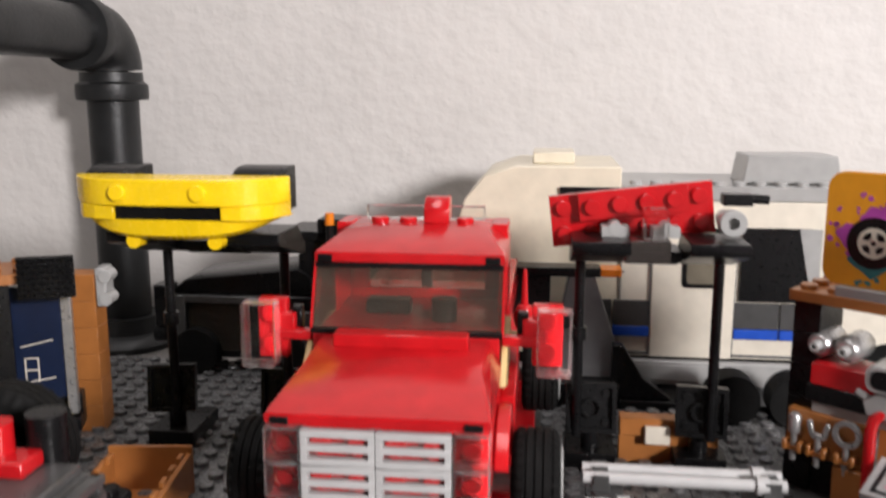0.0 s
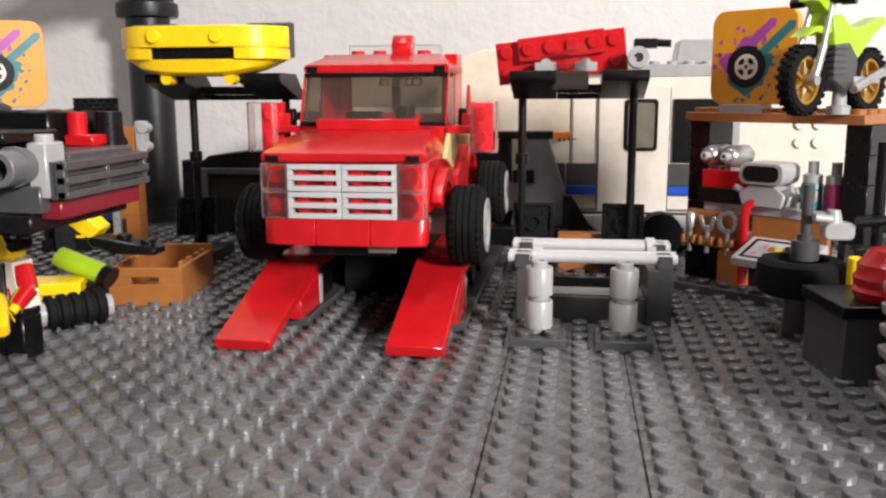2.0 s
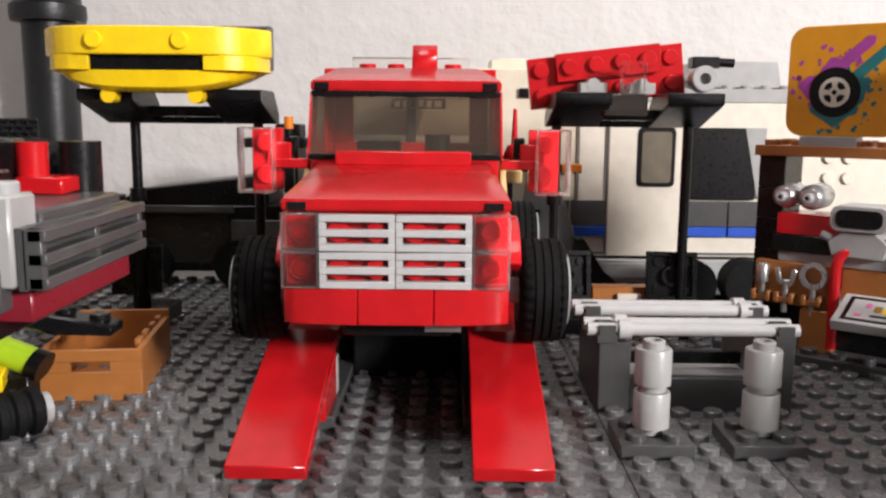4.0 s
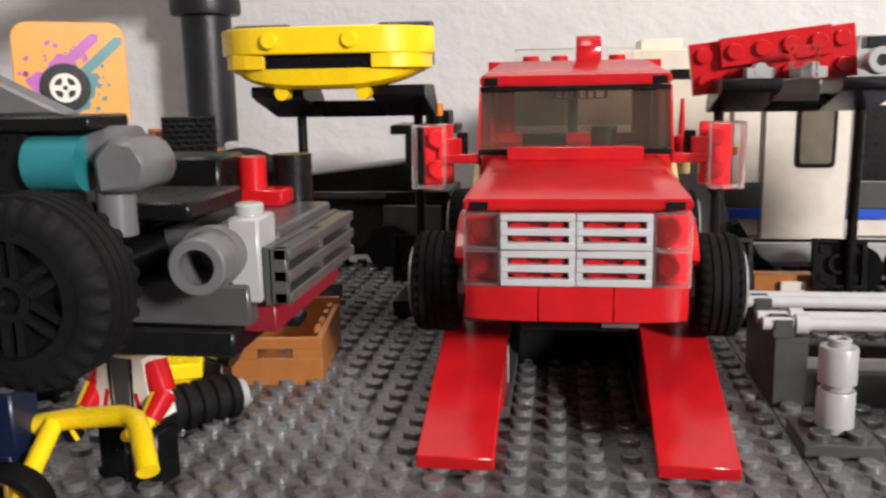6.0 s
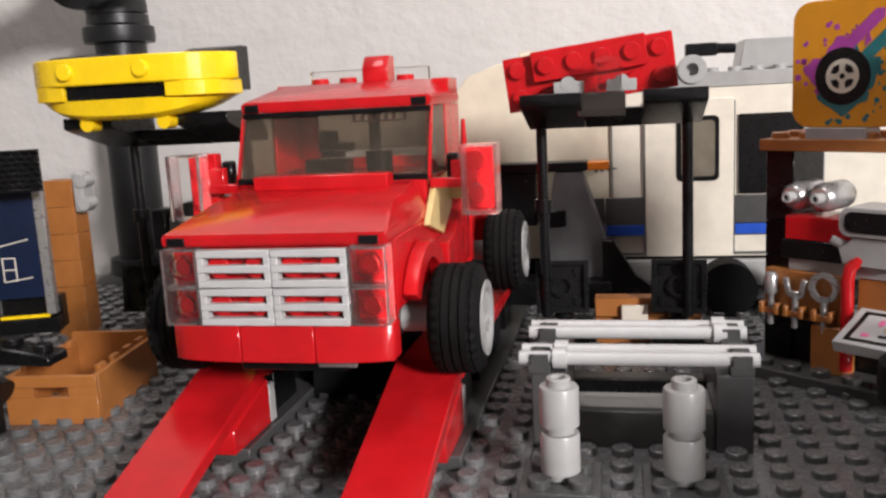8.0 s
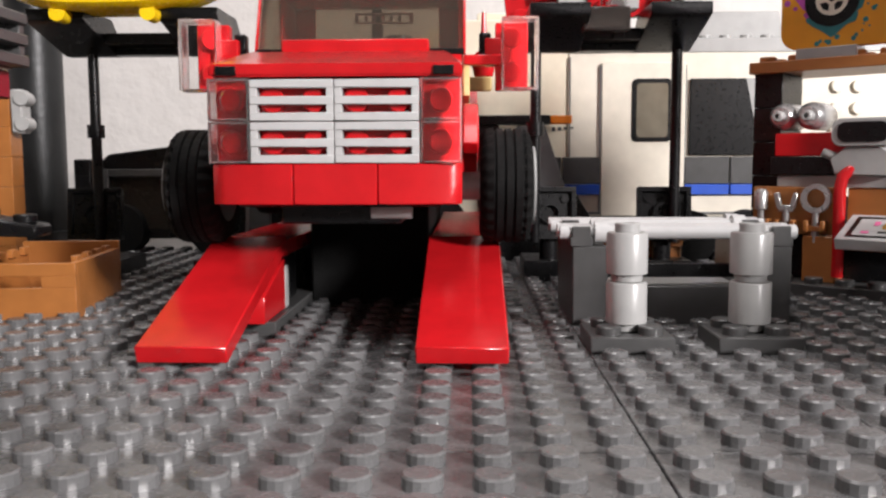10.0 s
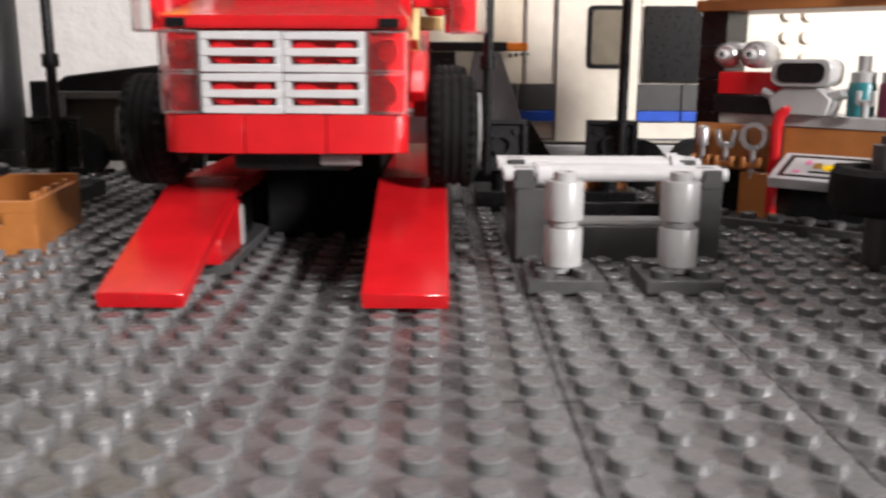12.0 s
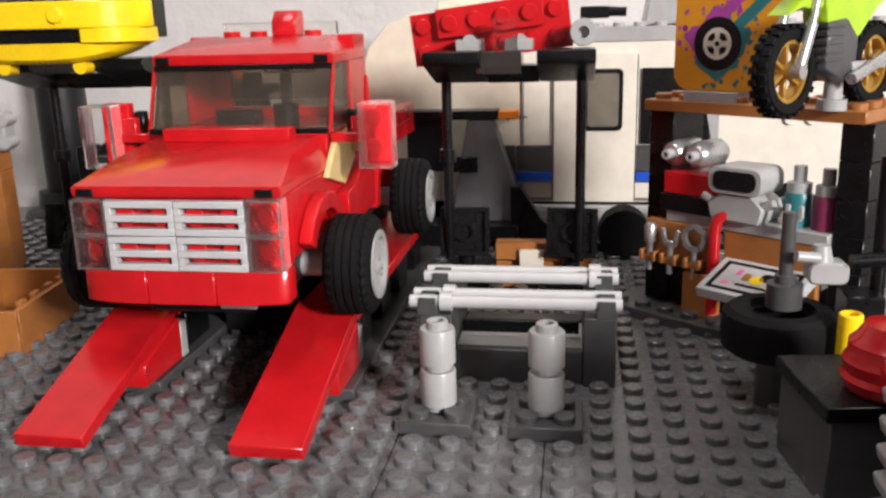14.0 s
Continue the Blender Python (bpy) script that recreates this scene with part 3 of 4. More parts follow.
cyl(bm, (33, 3, 10.5), (39, 3, 10.2), 1.4)
part("black_tap", bm, BLACK, redp, "black plastic tap")

# ---- yellow car front ----
yel = thing("car_front", "bright yellow curved car front bumper resting on the black stand", "toy part", (-74.4, 299.5, 77))


def bowed(w, front, back, round_to, n=20):
    pts = []
    for k in range(n + 1):
        u = -1 + 2 * k / n
        pts.append((u * w, front + round_to * abs(u) ** 4.5))
    return pts + [(w, back), (-w, back)]


for w, f, z0, z1, name in ((33, -0.4, 11.2, 19.0, "upper_lip"),):
    bm = bm_new()
    prism(bm, bowed(w, f, 15, 13), "z", z0, z1, 0.35)
    if name == "upper_lip":
        for x in (-13.6, 10.4):
            stud(bm, x, -0.2, 15, (0, -1, 0.1), h=1.3)
    part(name, bm, YELLOW, yel)
for s in (-1, 1):
    bm = bm_new()
    pts = [(s * 16.1, 1.4), (s * 22, 1.9), (s * 27, 4.4), (s * 30, 8.5), (s * 31.5, 14), (s * 31.5, 20), (s * 16.1, 20)]
    prism(bm, pts, "z", 7.0, 11.2, 0.2)
    part("cheek", bm, YELLOW, yel)
bm = bm_new(); box(bm, -16, 16, 2.6, 6, 7, 11.2, 0)
part("slot", bm, BLACK, yel, "black air intake slot")
bm = bm_new()
rows = []
for k in range(25):
    u = -1 + k / 12
    f, g = 2.0 + 13 * abs(u) ** 4.5, 0.9 + 6.0 * abs(u) ** 3
    rows.append([bm.verts.new(c) for c in ((u * 32.4, f, 7.0), (u * 31.8, f + 0.6, min(6.9, g + 1.4)), (u * 30.6, f + 2.6, min(6.8, g)), (u * 30.6, 19, min(6.8, g)), (u * 32.4, 20, 7.0))])
for a, b in zip(rows, rows[1:]):
    for k in range(5):
        bm.faces.new((a[k], a[(k + 1) % 5], b[(k + 1) % 5], b[k]))
bm.faces.new(rows[0]); bm.faces.new(rows[-1])
part("under_plate", bm, YELLOW, yel)
for x in (-12.5, 12.5):
    bm = bm_new()
    cyl(bm, (x, 5.5, 0.0), (x, 11, 0.0), 2.2)
    part("peg", bm, YELLOW, yel)
for s in (-1, 1):
    bm = bm_new()
    prism(bm, [(15, 8), (15, 19.2), (18, 20.6), (22, 21.2), (27, 21.2), (27, 8)], "x", *sorted((s * 15, s * 31.2)), 0.3)
    part("wing", bm, BLACK, yel, "black mudguard")

# ---- wing of the workshop to the right: turned bench ----
BX, BY, BA = 105.2, 321.6, -39.4
BU = (math.cos(radians(BA)), math.sin(radians(BA)))


def bench_at(u, v, z):
    return (BX + u * BU[0] - v * BU[1], BY + u * BU[1] + v * BU[0], z)


bench = thing("workbench", "brown-topped workbench with black posts, grey counter and brown panels", "workbench", (BX, BY, 0), BA)
bm = bm_new()
box(bm, -6, 76, -10, 40, 0, 3.2, 0.2)
for i in range(10):
    stud(bm, -2 + 8 * i, -6, 3.2)
part("base_plate", bm, DGREY, bench, "dark grey base plate with studs")
for u in (1, 57.5):
    for k in range(6):
        bm = bm_new()
        box(bm, u, u + 8, 2, 18, 3.3 + 9.6 * k, 12.8 + 9.6 * k, 0.2)
        part("post_brick", bm, BLACK, bench)
bm = bm_new()
box(bm, 0, 64, 0, 24, 60.8, 64, 0.25)
for i in range(8):
    for j in range(3):
        stud(bm, 4 + 8 * i, 4 + 8 * j, 63.95)
part("top_plate", bm, NOUGAT, bench, "brown studded top plate")
bm = bm_new(); box(bm, 9.1, 57.3, 0, 20, 29, 32.2, 0.2)
part("counter", bm, LGREY, bench, "light grey counter plate")
bm = bm_new(); box(bm, 3, 26, -1.4, 2, 16, 29, 0.2)
part("tool_panel", bm, NOUGAT, bench, "brown tool panel")
bm = bm_new(); box(bm, 9.1, 54.9, 3, 18, 3.3, 15.9, 0.2)
part("lower_panel", bm, BLACK, bench)
bm = bm_new(); box(bm, 28, 55, 0.5, 4, 12, 28.9, 0.2)
part("side_panel", bm, NOUGAT, bench, "brown front panel")
bm = bm_new(); box(bm, 18, 27, -4, 2, 3.3, 15.8, 0.2)
part("leg_panel", bm, NOUGAT, bench)
for k, u in enumerate((6, 13, 21)):
    w = thing("wrench", "silver toy wrench hanging on the brown tool panel", "wrench", bench_at(u, -3.2, 14), BA, "wrenches on the panel")
    bm = bm_new()
    cyl(bm, (0, 0, 0), (0, 0, 9), 0.9, seg=10)
    part("shaft", bm, SILVER, w)
    bm = bm_new()
    if k == 2:
        ring(bm, (0, 0.6, 12), (0, -1, 0), 4.0, 2.6, 1.4, 20)
    elif k == 1:
        for s in (-1, 1):
            box(bm, s * 2.2 - 0.7, s * 2.2 + 0.7, -0.7, 0.7, 9, 13.5, 0.2, (0, s * 14, 0))
        box(bm, -2, 2, -0.7, 0.7, 8.2, 10, 0.3)
    else:
        lathe(bm, (0, 0, 8.4), (0, 0, 1), [(0.01, 0), (1.7, 0.3), (1.9, 5), (1.2, 6), (0.01, 6)], 12)
    part("jaw", bm, SILVER, w)
    bm = bm_new()
    box(bm, -2.8, 2.8, -0.9, 1.6, 3.0, 4.6, 0.2)
    box(bm, -2.8, -1.6, -1.6, 1.6, 3.0, 6.0, 0.2)
    box(bm, 1.6, 2.8, -1.6, 1.6, 3.0, 6.0, 0.2)
    part("clip", bm, NOUGAT, w, "brown clip")
hose = thing("red_hose", "glossy red bent crowbar leaning on the bench front", "crowbar", bench_at(27, -3, 5), BA)
bm = bm_new()
sweep(bm, [(0, 0, 0), (0, 0, 12), (0, 0, 24), (0.4, 0.4, 27), (2, 1.5, 28.8), (4.2, 3, 29)], 1.6)
part("bar", bm, RED, hose)
for u in (9.0, 16.9):
    ex = thing("exhaust_pot", "shiny light grey round canister lying on the red box", "canister", bench_at(u, 3, 48.6), BA, "canisters on the bench")
    bm = bm_new()
    lathe(bm, (0, -2, 0), (0, 1, 0), [(0.01, 0), (2.6, 0.2), (3.7, 1.4), (3.9, 3), (3.9, 12), (3, 14), (0.01, 14)], 24)
    part("body", bm, SILVER, ex)
    bm = bm_new()
    cup(bm, (0, -1.6, 0), (0, -1, 0), 1.5, 0.7, 3, 2, 12)
    part("neck", bm, LGREY, ex)
rb = thing("red_toolbox", "small red brick toolbox with black base on the counter", "toolbox", bench_at(7.5, 0, 32.3), BA)
bm = bm_new(); box(bm, 1, 21, -1, 12, 5.2, 11.6, 0.25)
part("lid", bm, RED, rb)
bm = bm_new(); box(bm, 0, 19, -1.2, 12, 0, 5.1, 0.25)
part("base", bm, BLACK, rb)
bm = bm_new(); box(bm, 17, 24, 4, 8, 11.7, 14.6, 0.3)
part("handle", bm, BLACK, rb)
sc = thing("engine_scoop", "silver-grey toy engine block with a wide air scoop", "engine", bench_at(32.2, 1, 32.3), BA)
sc.scale = (0.88, 0.88, 0.88)
bm = bm_new()
prism(bm, [(-8, 0), (8, 0), (9.5, 5), (5, 8.6), (-5, 8.6), (-9.5, 5)], "y", -4, 10, 0.4)
part("block", bm, LGREY, sc)
for s in (-1, 1):
    for k in range(3):
        bm = bm_new()
        cyl(bm, (s * 7, -2 + 4 * k, 5), (s * 12, -2 + 4 * k, 7), 1.5, seg=10)
        part("header_pipe", bm, LGREY, sc)
bm = bm_new()
prism(bm, rounded(-9, 9, 8.7, 17.2, 3), "y", -5, 9, 0.3)
part("scoop", bm, LGREY, sc)
bm = bm_new()
prism(bm, rounded(-7.2, 7.2, 10, 16, 2.4), "y", -5.3, -5.02, 0)
part("intake", bm, BLACK, sc, "dark scoop mouth")
for u, m, lab in ((46.0, TEAL, "teal"), (53.8, MAROON, "maroon")):
    cn = thing("spray_can", lab + " spray can with grey cap on the counter", "spray can", bench_at(u, 6, 32.3), BA, "spray cans on the bench")
    bm = bm_new(); lathe(bm, (0, 0, 0), (0, 0, 1), [(0.01, 0), (3.6, 0), (3.6, 8), (3.2, 9), (0.01, 9)], 20)
    part("can", bm, m, cn)
    bm = bm_new(); lathe(bm, (0, 0, 9), (0, 0, 1), [(3.2, 0), (3.2, 2.6), (1.7, 3), (1.7, 7), (0.01, 7)], 16)
    part("cap", bm, LGREY, cn, "light grey cap")
sp = thing("small_spanner", "light grey open spanner standing on the counter", "spanner", bench_at(49, -2, 32.3), BA)
bm = bm_new()
cyl(bm, (0, 0, 0), (0, 0, 4), 1, seg=10)
for s in (-1, 1):
    box(bm, s * 1.8 - 0.6, s * 1.8 + 0.6, -0.6, 0.6, 3.5, 7, 0.2)
box(bm, -2, 2, -0.6, 0.6, 3, 4.6, 0.2)
part("jaw", bm, LGREY, sp)

# card on the bench front
card = thing("printed_card", "white tile with a printed black frame and yellow picture", "printed tile", bench_at(42, -8, 16.4), BA)
bm = bm_new(); box(bm, -12, 14, -8, 8, 0, 3, 0.2)
c0 = part("tile", bm, PGREY, card)
c0.matrix_basis = mm(0, 0, 0, 20, 0, 0)
for x0, x1, y0, y1 in ((-10, 12, -6.5, -5.3), (-10, 12, 5.3, 6.5), (-10, -8.8, -5.3, 5.3), (10.8, 12, -5.3, 5.3)):
    bm = bm_new(); box(bm, x0, x1, y0, y1, 3.0, 3.1, 0)
    part("frame_print", bm, BLACK, c0)
for pts, m in ((arc((1.5, 0), 1.9, 0, 330, 12), YELLOW), (rounded(-3, 6, -3.6, -2.6, 0.4), BLACK), (rounded(-2.6, -0.6, -1, 2.4, 0.6), GOLD), (rounded(2, 7, 0, 3.6, 1), BLACK), (rounded(-7, -5, -4, -2.6, 0.5), PINK), (rounded(-5, -3.6, 1, 3.6, 0.5), PINK), (rounded(5, 7, -3, -2, 0.4), YELLOW)):
    bm = bm_new(); prism(bm, pts, "z", 3.02, 3.12)
    part("picture_print", bm, m, c0)


# ---- signs ----
def sign(at, rz, label):
    t = thing("workshop_sign", label, "sign", at, rz, "tyre signs")
    bm = bm_new()
    prism(bm, rounded(0, 36, 0, 36.5, 5.5), "y", 0, 3.2, 0.25)
    b = part("panel", bm, AMBER, t, "amber rounded panel")
    tx, tz = 15.5, 14.6
    r = random.Random(4)
    blob = [(tx + (10.2 + 1.6 * math.sin(a * 5) + r.uniform(-0.9, 0.9)) * math.cos(a), tz + (9.8 + 1.4 * math.cos(a * 4) + r.uniform(-0.9, 0.9)) * math.sin(a)) for a in [2 * math.pi * k / 40 for k in range(40)]]
    bm = bm_new()
    prism(bm, [p for p in blob[6:27]] + [(tx, tz)], "y", -0.08, 0.02)
    for k in range(26):
        a, d = r.uniform(0.9, 3.3), r.uniform(10.5, 16)
        if 1 < tx + d * math.cos(a) < 34 and tz + d * math.sin(a) < 35:
            cyl(bm, (tx + d * math.cos(a), -0.08, tz + d * math.sin(a)), (tx + d * math.cos(a), 0.02, tz + d * math.sin(a)), r.uniform(0.3, 1.0), seg=10)
    part("purple_splash", bm, PURPLE, b)
    bm = bm_new()
    prism(bm, blob[24:] + blob[:8] + [(tx, tz)], "y", -0.12, 0.02)
    for k in range(26):
        a, d = r.uniform(-1.9, 0.6), r.uniform(10.5, 14.5)
        if tz + d * math.sin(a) > 1 and tx + d * math.cos(a) < 34:
            cyl(bm, (tx + d * math.cos(a), -0.08, tz + d * math.sin(a)), (tx + d * math.cos(a), 0.02, tz + d * math.sin(a)), r.uniform(0.3, 0.9), seg=10)
    part("teal_splash", bm, TEAL, b)
    for off, ln, m in ((0.5, 24, TEAL), (6.5, 19, PURPLE)):
        bm = bm_new()
        d, nn = Vector((0.74, 0.67)), Vector((-0.67, 0.74))
        p, q = Vector((tx, tz)) + d * 6 + nn * (off - 1), Vector((tx, tz)) + d * ln + nn * (off - 1)
        w = 1.7
        prism(bm, [tuple(p - nn * w), tuple(q - nn * w), tuple(q + d * w), tuple(q + nn * w), tuple(p + nn * w)], "y", -0.16, 0.02)
        part("stripe_print", bm, m, b)
    bm = bm_new(); cyl(bm, (tx, -0.22, tz), (tx, 0.02, tz), 8.2, seg=36)
    part("tyre_print", bm, BLACK, b)
    bm = bm_new(); cyl(bm, (tx, -0.3, tz), (tx, 0.02, tz), 4.9, seg=30)
    part("rim_print", bm, WHITE, b)
    bm = bm_new()
    for k in range(4):
        a = radians(45 + 90 * k)
        pts = [(tx + rr * math.cos(a + da), tz + rr * math.sin(a + da)) for rr, da in ((1.9, -0.35), (3.6, -0.5), (3.8, 0), (3.6, 0.5), (1.9, 0.35))]
        prism(bm, pts, "y", -0.38, 0.02)
    cyl(bm, (tx, -0.38, tz), (tx, 0.02, tz), 0.8, seg=12)
    part("spoke_print", bm, BLACK, b)
    t.scale = (0.877, 0.877, 0.877)
    bm = bm_new(); box(bm, 6, 24, -3, 6, -3.4, -0.05, 0.2)
    part("sign_foot", bm, LGREY, t, "light grey foot plate")
    return t


sign(bench_at(7.6, 3, 66.9), BA, "amber sign with printed tyre and paint splash on the bench top")
LA = 34.0
sign((-135.4 - 31.6 * math.cos(radians(LA)), 305 - 31.6 * math.sin(radians(LA)), 66.9), LA, "amber sign with printed tyre and paint splash on a brown shelf")

# ---- dirt bike ----
bike = thing("dirt_bike", "lime green toy dirt bike with gold rims on the bench top", "motorbike", (132.2, 269.0, 64), 46)
bike.scale = (0.88, 0.88, 0.88)


def bike_wheel(x):
    bm = bm_new()
    lathe(bm, (0, -2.6, 0), (0, 1, 0), [(8.2, 0), (10.6, 0), (11.5, 1.2), (11.5, 4), (10.6, 5.2), (8.2, 5.2), (8.2, 0)], 36)
    for k in range(24):
        for e in (-1.5, 1.5):
            v = box(bm, -0.8, 0.8, e - 1.0, e + 1.0, 11.2, 12.1, 0.1)
            bmesh.ops.rotate(bm, verts=v, cent=(0, 0, 0), matrix=Euler((0, 2 * math.pi * (k + (0.25 if e > 0 else -0.25)) / 24, 0)).to_matrix())
    t = part("tyre", bm, RUBBER, bike, "knobbly black rubber tyre")
    t.matrix_basis = mm(x, 0, 12)
    bm = bm_new()
    ring(bm, (0, -1.8, 0), (0, 1, 0), 8.4, 7.0, 3.6, 30)
    cyl(bm, (0, -2.4, 0), (0, 2.4, 0), 1.9, seg=14)
    for k in range(6):
        v = box(bm, -0.5, 0.5, -0.8, 0.8, 1.6, 7.4, 0.1)
        bmesh.ops.rotate(bm, verts=v, cent=(0, 0, 0), matrix=Euler((0, 2 * math.pi * k / 6, 0)).to_matrix())
    part("rim", bm, GOLD, t, "gold spoked rim")


bike_wheel(0); bike_wheel(42)
bm = bm_new()
for s in (-1, 1):
    cyl(bm, (0, s * 4.2, 12), (4.6, s * 4.2, 24), 1.5, seg=12)
    cyl(bm, (4.6, s * 4.2, 24), (9.6, s * 3.6, 38), 1.1, seg=12)
    cyl(bm, (0, s * 2.6, 12), (0, s * 5.6, 12), 1.9, seg=12)
part("fork", bm, SILVER, bike, "silver front fork")
bm = bm_new()
prism(bm, [(-5, 26), (2, 30), (7, 30), (8, 35), (2, 38), (-1, 38), (3, 41), (10, 39), (11.5, 28), (8, 27), (2, 28)], "y", -3.2, 3.2, 0.3)
part("front_fairing", bm, LIME, bike, "lime green front mudguard and plate")
bm = bm_new()
prism(bm, [(13, 24), (11, 33), (17, 34.5), (24, 30), (30, 30.5), (46, 35), (48, 33), (38, 27), (30, 20), (22, 18)], "y", -3.6, 3.6, 0.4)
part("body_fairing", bm, LIME, bike, "lime green tank and tail")
bm = bm_new()
cyl(bm, (9.5, -10, 38.6), (9.5, 10, 38.6), 1.3, seg=12)
for s in (-1, 1):
    cyl(bm, (9.5, s * 7, 38.6), (10.4, s * 11.5, 38.6), 1.8, seg=12)
part("handlebar", bm, BLACK, bike, "black handlebar")
bm = bm_new()
prism(bm, [(12, 12), (13, 24), (22, 25), (28, 20), (28, 11), (22, 8)], "y", -4.4, 4.4, 0.5)
for k in range(5):
    box(bm, 11, 20, -5.0, 5.0, 14 + 2.2 * k, 15.2 + 2.2 * k, 0.1)
part("engine", bm, DGREY, bike, "dark grey finned engine")
bm = bm_new()
for s in (-1, 1):
    box(bm, 25, 43, s * 4.4 - 0.8, s * 4.4 + 0.8, 11, 13.4, 0.3)
part("swing_arm", bm, LGREY, bike)
bm = bm_new()
cyl(bm, (22, -6.5, 9), (42, -6.5, 15), 1.6, seg=12)
part("exhaust", bm, SILVER, bike)
bm = bm_new()
lathe(bm, (25, 0, 0.1), (0, 0, 1), [(0.01, 0), (4, 0), (4, 3), (2.6, 3.2), (2.4, 8.6), (0.01, 8.6)], 20)
part("stand_cone", bm, LGREY, bike, "light grey round stand")

# ---- tyre changer ----
tc = thing("tyre_changer", "black tyre lying flat on a dark grey post", "tyre changer", (131.5, 253, 0))
bm = bm_new(); lathe(bm, (0, 0, 0), (0, 0, 1), [(0.01, 0), (4.2, 0), (4.2, 13), (0.01, 13)], 20)
part("column", bm, DGREY, tc)
bm = bm_new()
lathe(bm, (0, 0, 13.2), (0, 0, 1), [(5.5, 0), (10.8, 0), (12.2, 1.2), (12.5, 5), (12.2, 9), (10.8, 10.2), (7.8, 10.2), (7.2, 8.4), (6.5, 8.2), (5.5, 0)], 40)
part("tyre", bm, RUBBER, tc)
bm = bm_new()
lathe(bm, (1.5, 3, 22.6), (0, 0, 1), [(0.01, 0), (4, 0), (4, 5.6), (2.4, 5.8), (2.4, 7.6), (1.6, 7.7), (1.6, 22), (0.01, 22.2)], 18)
part("pin", bm, DGREY, tc, "grey pin through the tyre")
sg = thing("spray_gun", "light grey spray nozzle on a black bar by the tyre changer", "spray gun", (141, 255, 29))
bm = bm_new()
prism(bm, rounded(-4, 4.5, 0, 5, 1.5), "y", -3, 3, 0.4)
cyl(bm, (-1, 0, 5), (-1, 0, 8.5), 2.6, 1.8)
cyl(bm, (-2, -2, 6), (-7, -3, 6.6), 1.2)
part("body", bm, LGREY, sg)
bm = bm_new()
cyl(bm, (5, -1, 5), (15, -1, 6), 1.6)
cyl(bm, (12, 2, -22), (12, 2, 28), 1.7)
box(bm, 4, 12, -5, 4, -29, -2, 0.4)
part("bar", bm, BLACK, sg, "black upright bar")
db = thing("parts_bin", "dark grey brick bin with a black lid", "bin", (131, 207, 0), 8)
bm = bm_new(); box(bm, 0, 30, 0, 24, 0, 17, 0.3)
part("body", bm, DGREY, db)
bm = bm_new(); box(bm, -1, 30, -0.5, 25, 17.1, 20.2, 0.3)
part("lid", bm, BLACK, db, "black lid plate")
bg = thing("toy_buggy", "grey slatted toy buggy with magenta bonnet and red ridged nose", "toy car", (135, 140, 0))
bm = bm_new(); box(bm, 4, 44, 17, 58, 2, 32, 0.6)
part("body", bm, BLACK, bg)
for k in range(7):
    bm = bm_new()
    box(bm, 0, 4.2, 18, 56, 2 + 5 * k, 4.8 + 5 * k, 0.4, (0, -14, 0))
    part("slat", bm, LGREY, bg, "light grey side slat")
bm = bm_new(); prism(bm, [(66, 28), (60, 36), (36, 53), (20, 53), (20, 33), (60, 30)], "x", 3, 34, 0.8)
part("bonnet", bm, PURPLE, bg, "glossy magenta printed bonnet")
bm = bm_new()
lathe(bm, (8.6, 76, 20.3), (0, 0, 1), [(5.4, 0), (8.0, 0.2), (9.0, 2.4), (8.4, 3.4), (8.8, 5.6), (8.0, 6.8), (8.0, 9), (6.8, 10.2), (5.4, 12.6), (0.01, 13.6)], 24)
box(bm, 4, 16, 64, 70, 22, 28, 0.8)
part("nose", bm, RED, bg, "glossy red ridged nose")
for x in (10, 38):
    bm = bm_new(); cyl(bm, (x, 34, 8), (x + 6, 34, 8), 8, seg=28)
    part("tyre", bm, RUBBER, bg, "black rubber tyre")
yc = thing("yellow_cup", "small yellow cup standing behind the bin", "cup", (143.5, 242, 0))
bm = bm_new()
cup(bm, (0, 0, 0), (0, 0, 1), 2.5, 1.8, 26, 7, 18)
part("cup", bm, YELLOW, yc)

# ---- wooden crate ----
cr = thing("toy_crate", "brown plastic crate with a grip slot and a flap lid ajar", "crate", (-91, 261.0, 0), 7)
cr.scale = (1.05, 1, 1.02)
bm = bm_new()
for z0, z1 in ((0.05, 7.4), (10.0, 13)):
    box(bm, 0, 24, 0, 1.5, z0, z1, 0.15)
box(bm, 0, 7.4, 0, 1.5, 7.4, 10, 0.05)
box(bm, 16.6, 24, 0, 1.5, 7.4, 10, 0.05)
part("front", bm, NOUGAT, cr)
for x in (0, 22.5):
    bm = bm_new(); box(bm, x, x + 1.5, 1.6, 36.4, 0.05, 13, 0.15)
    for k in range(4):
        box(bm, x - 0.05 + (1.5 if x == 0 else -1.2), x + 1.25 + (1.5 if x == 0 else -1.2), 6 + 8 * k, 10 + 8 * k, 12, 14, 0.1)
    part("side", bm, NOUGAT, cr)
bm = bm_new(); box(bm, 0, 24, 36.5, 38, 0.05, 15, 0.15)
part("back", bm, NOUGAT, cr)
bm = bm_new(); box(bm, 1.6, 22.4, 1.6, 36.4, 0.05, 1.6, 0)
part("bottom", bm, NOUGAT, cr)

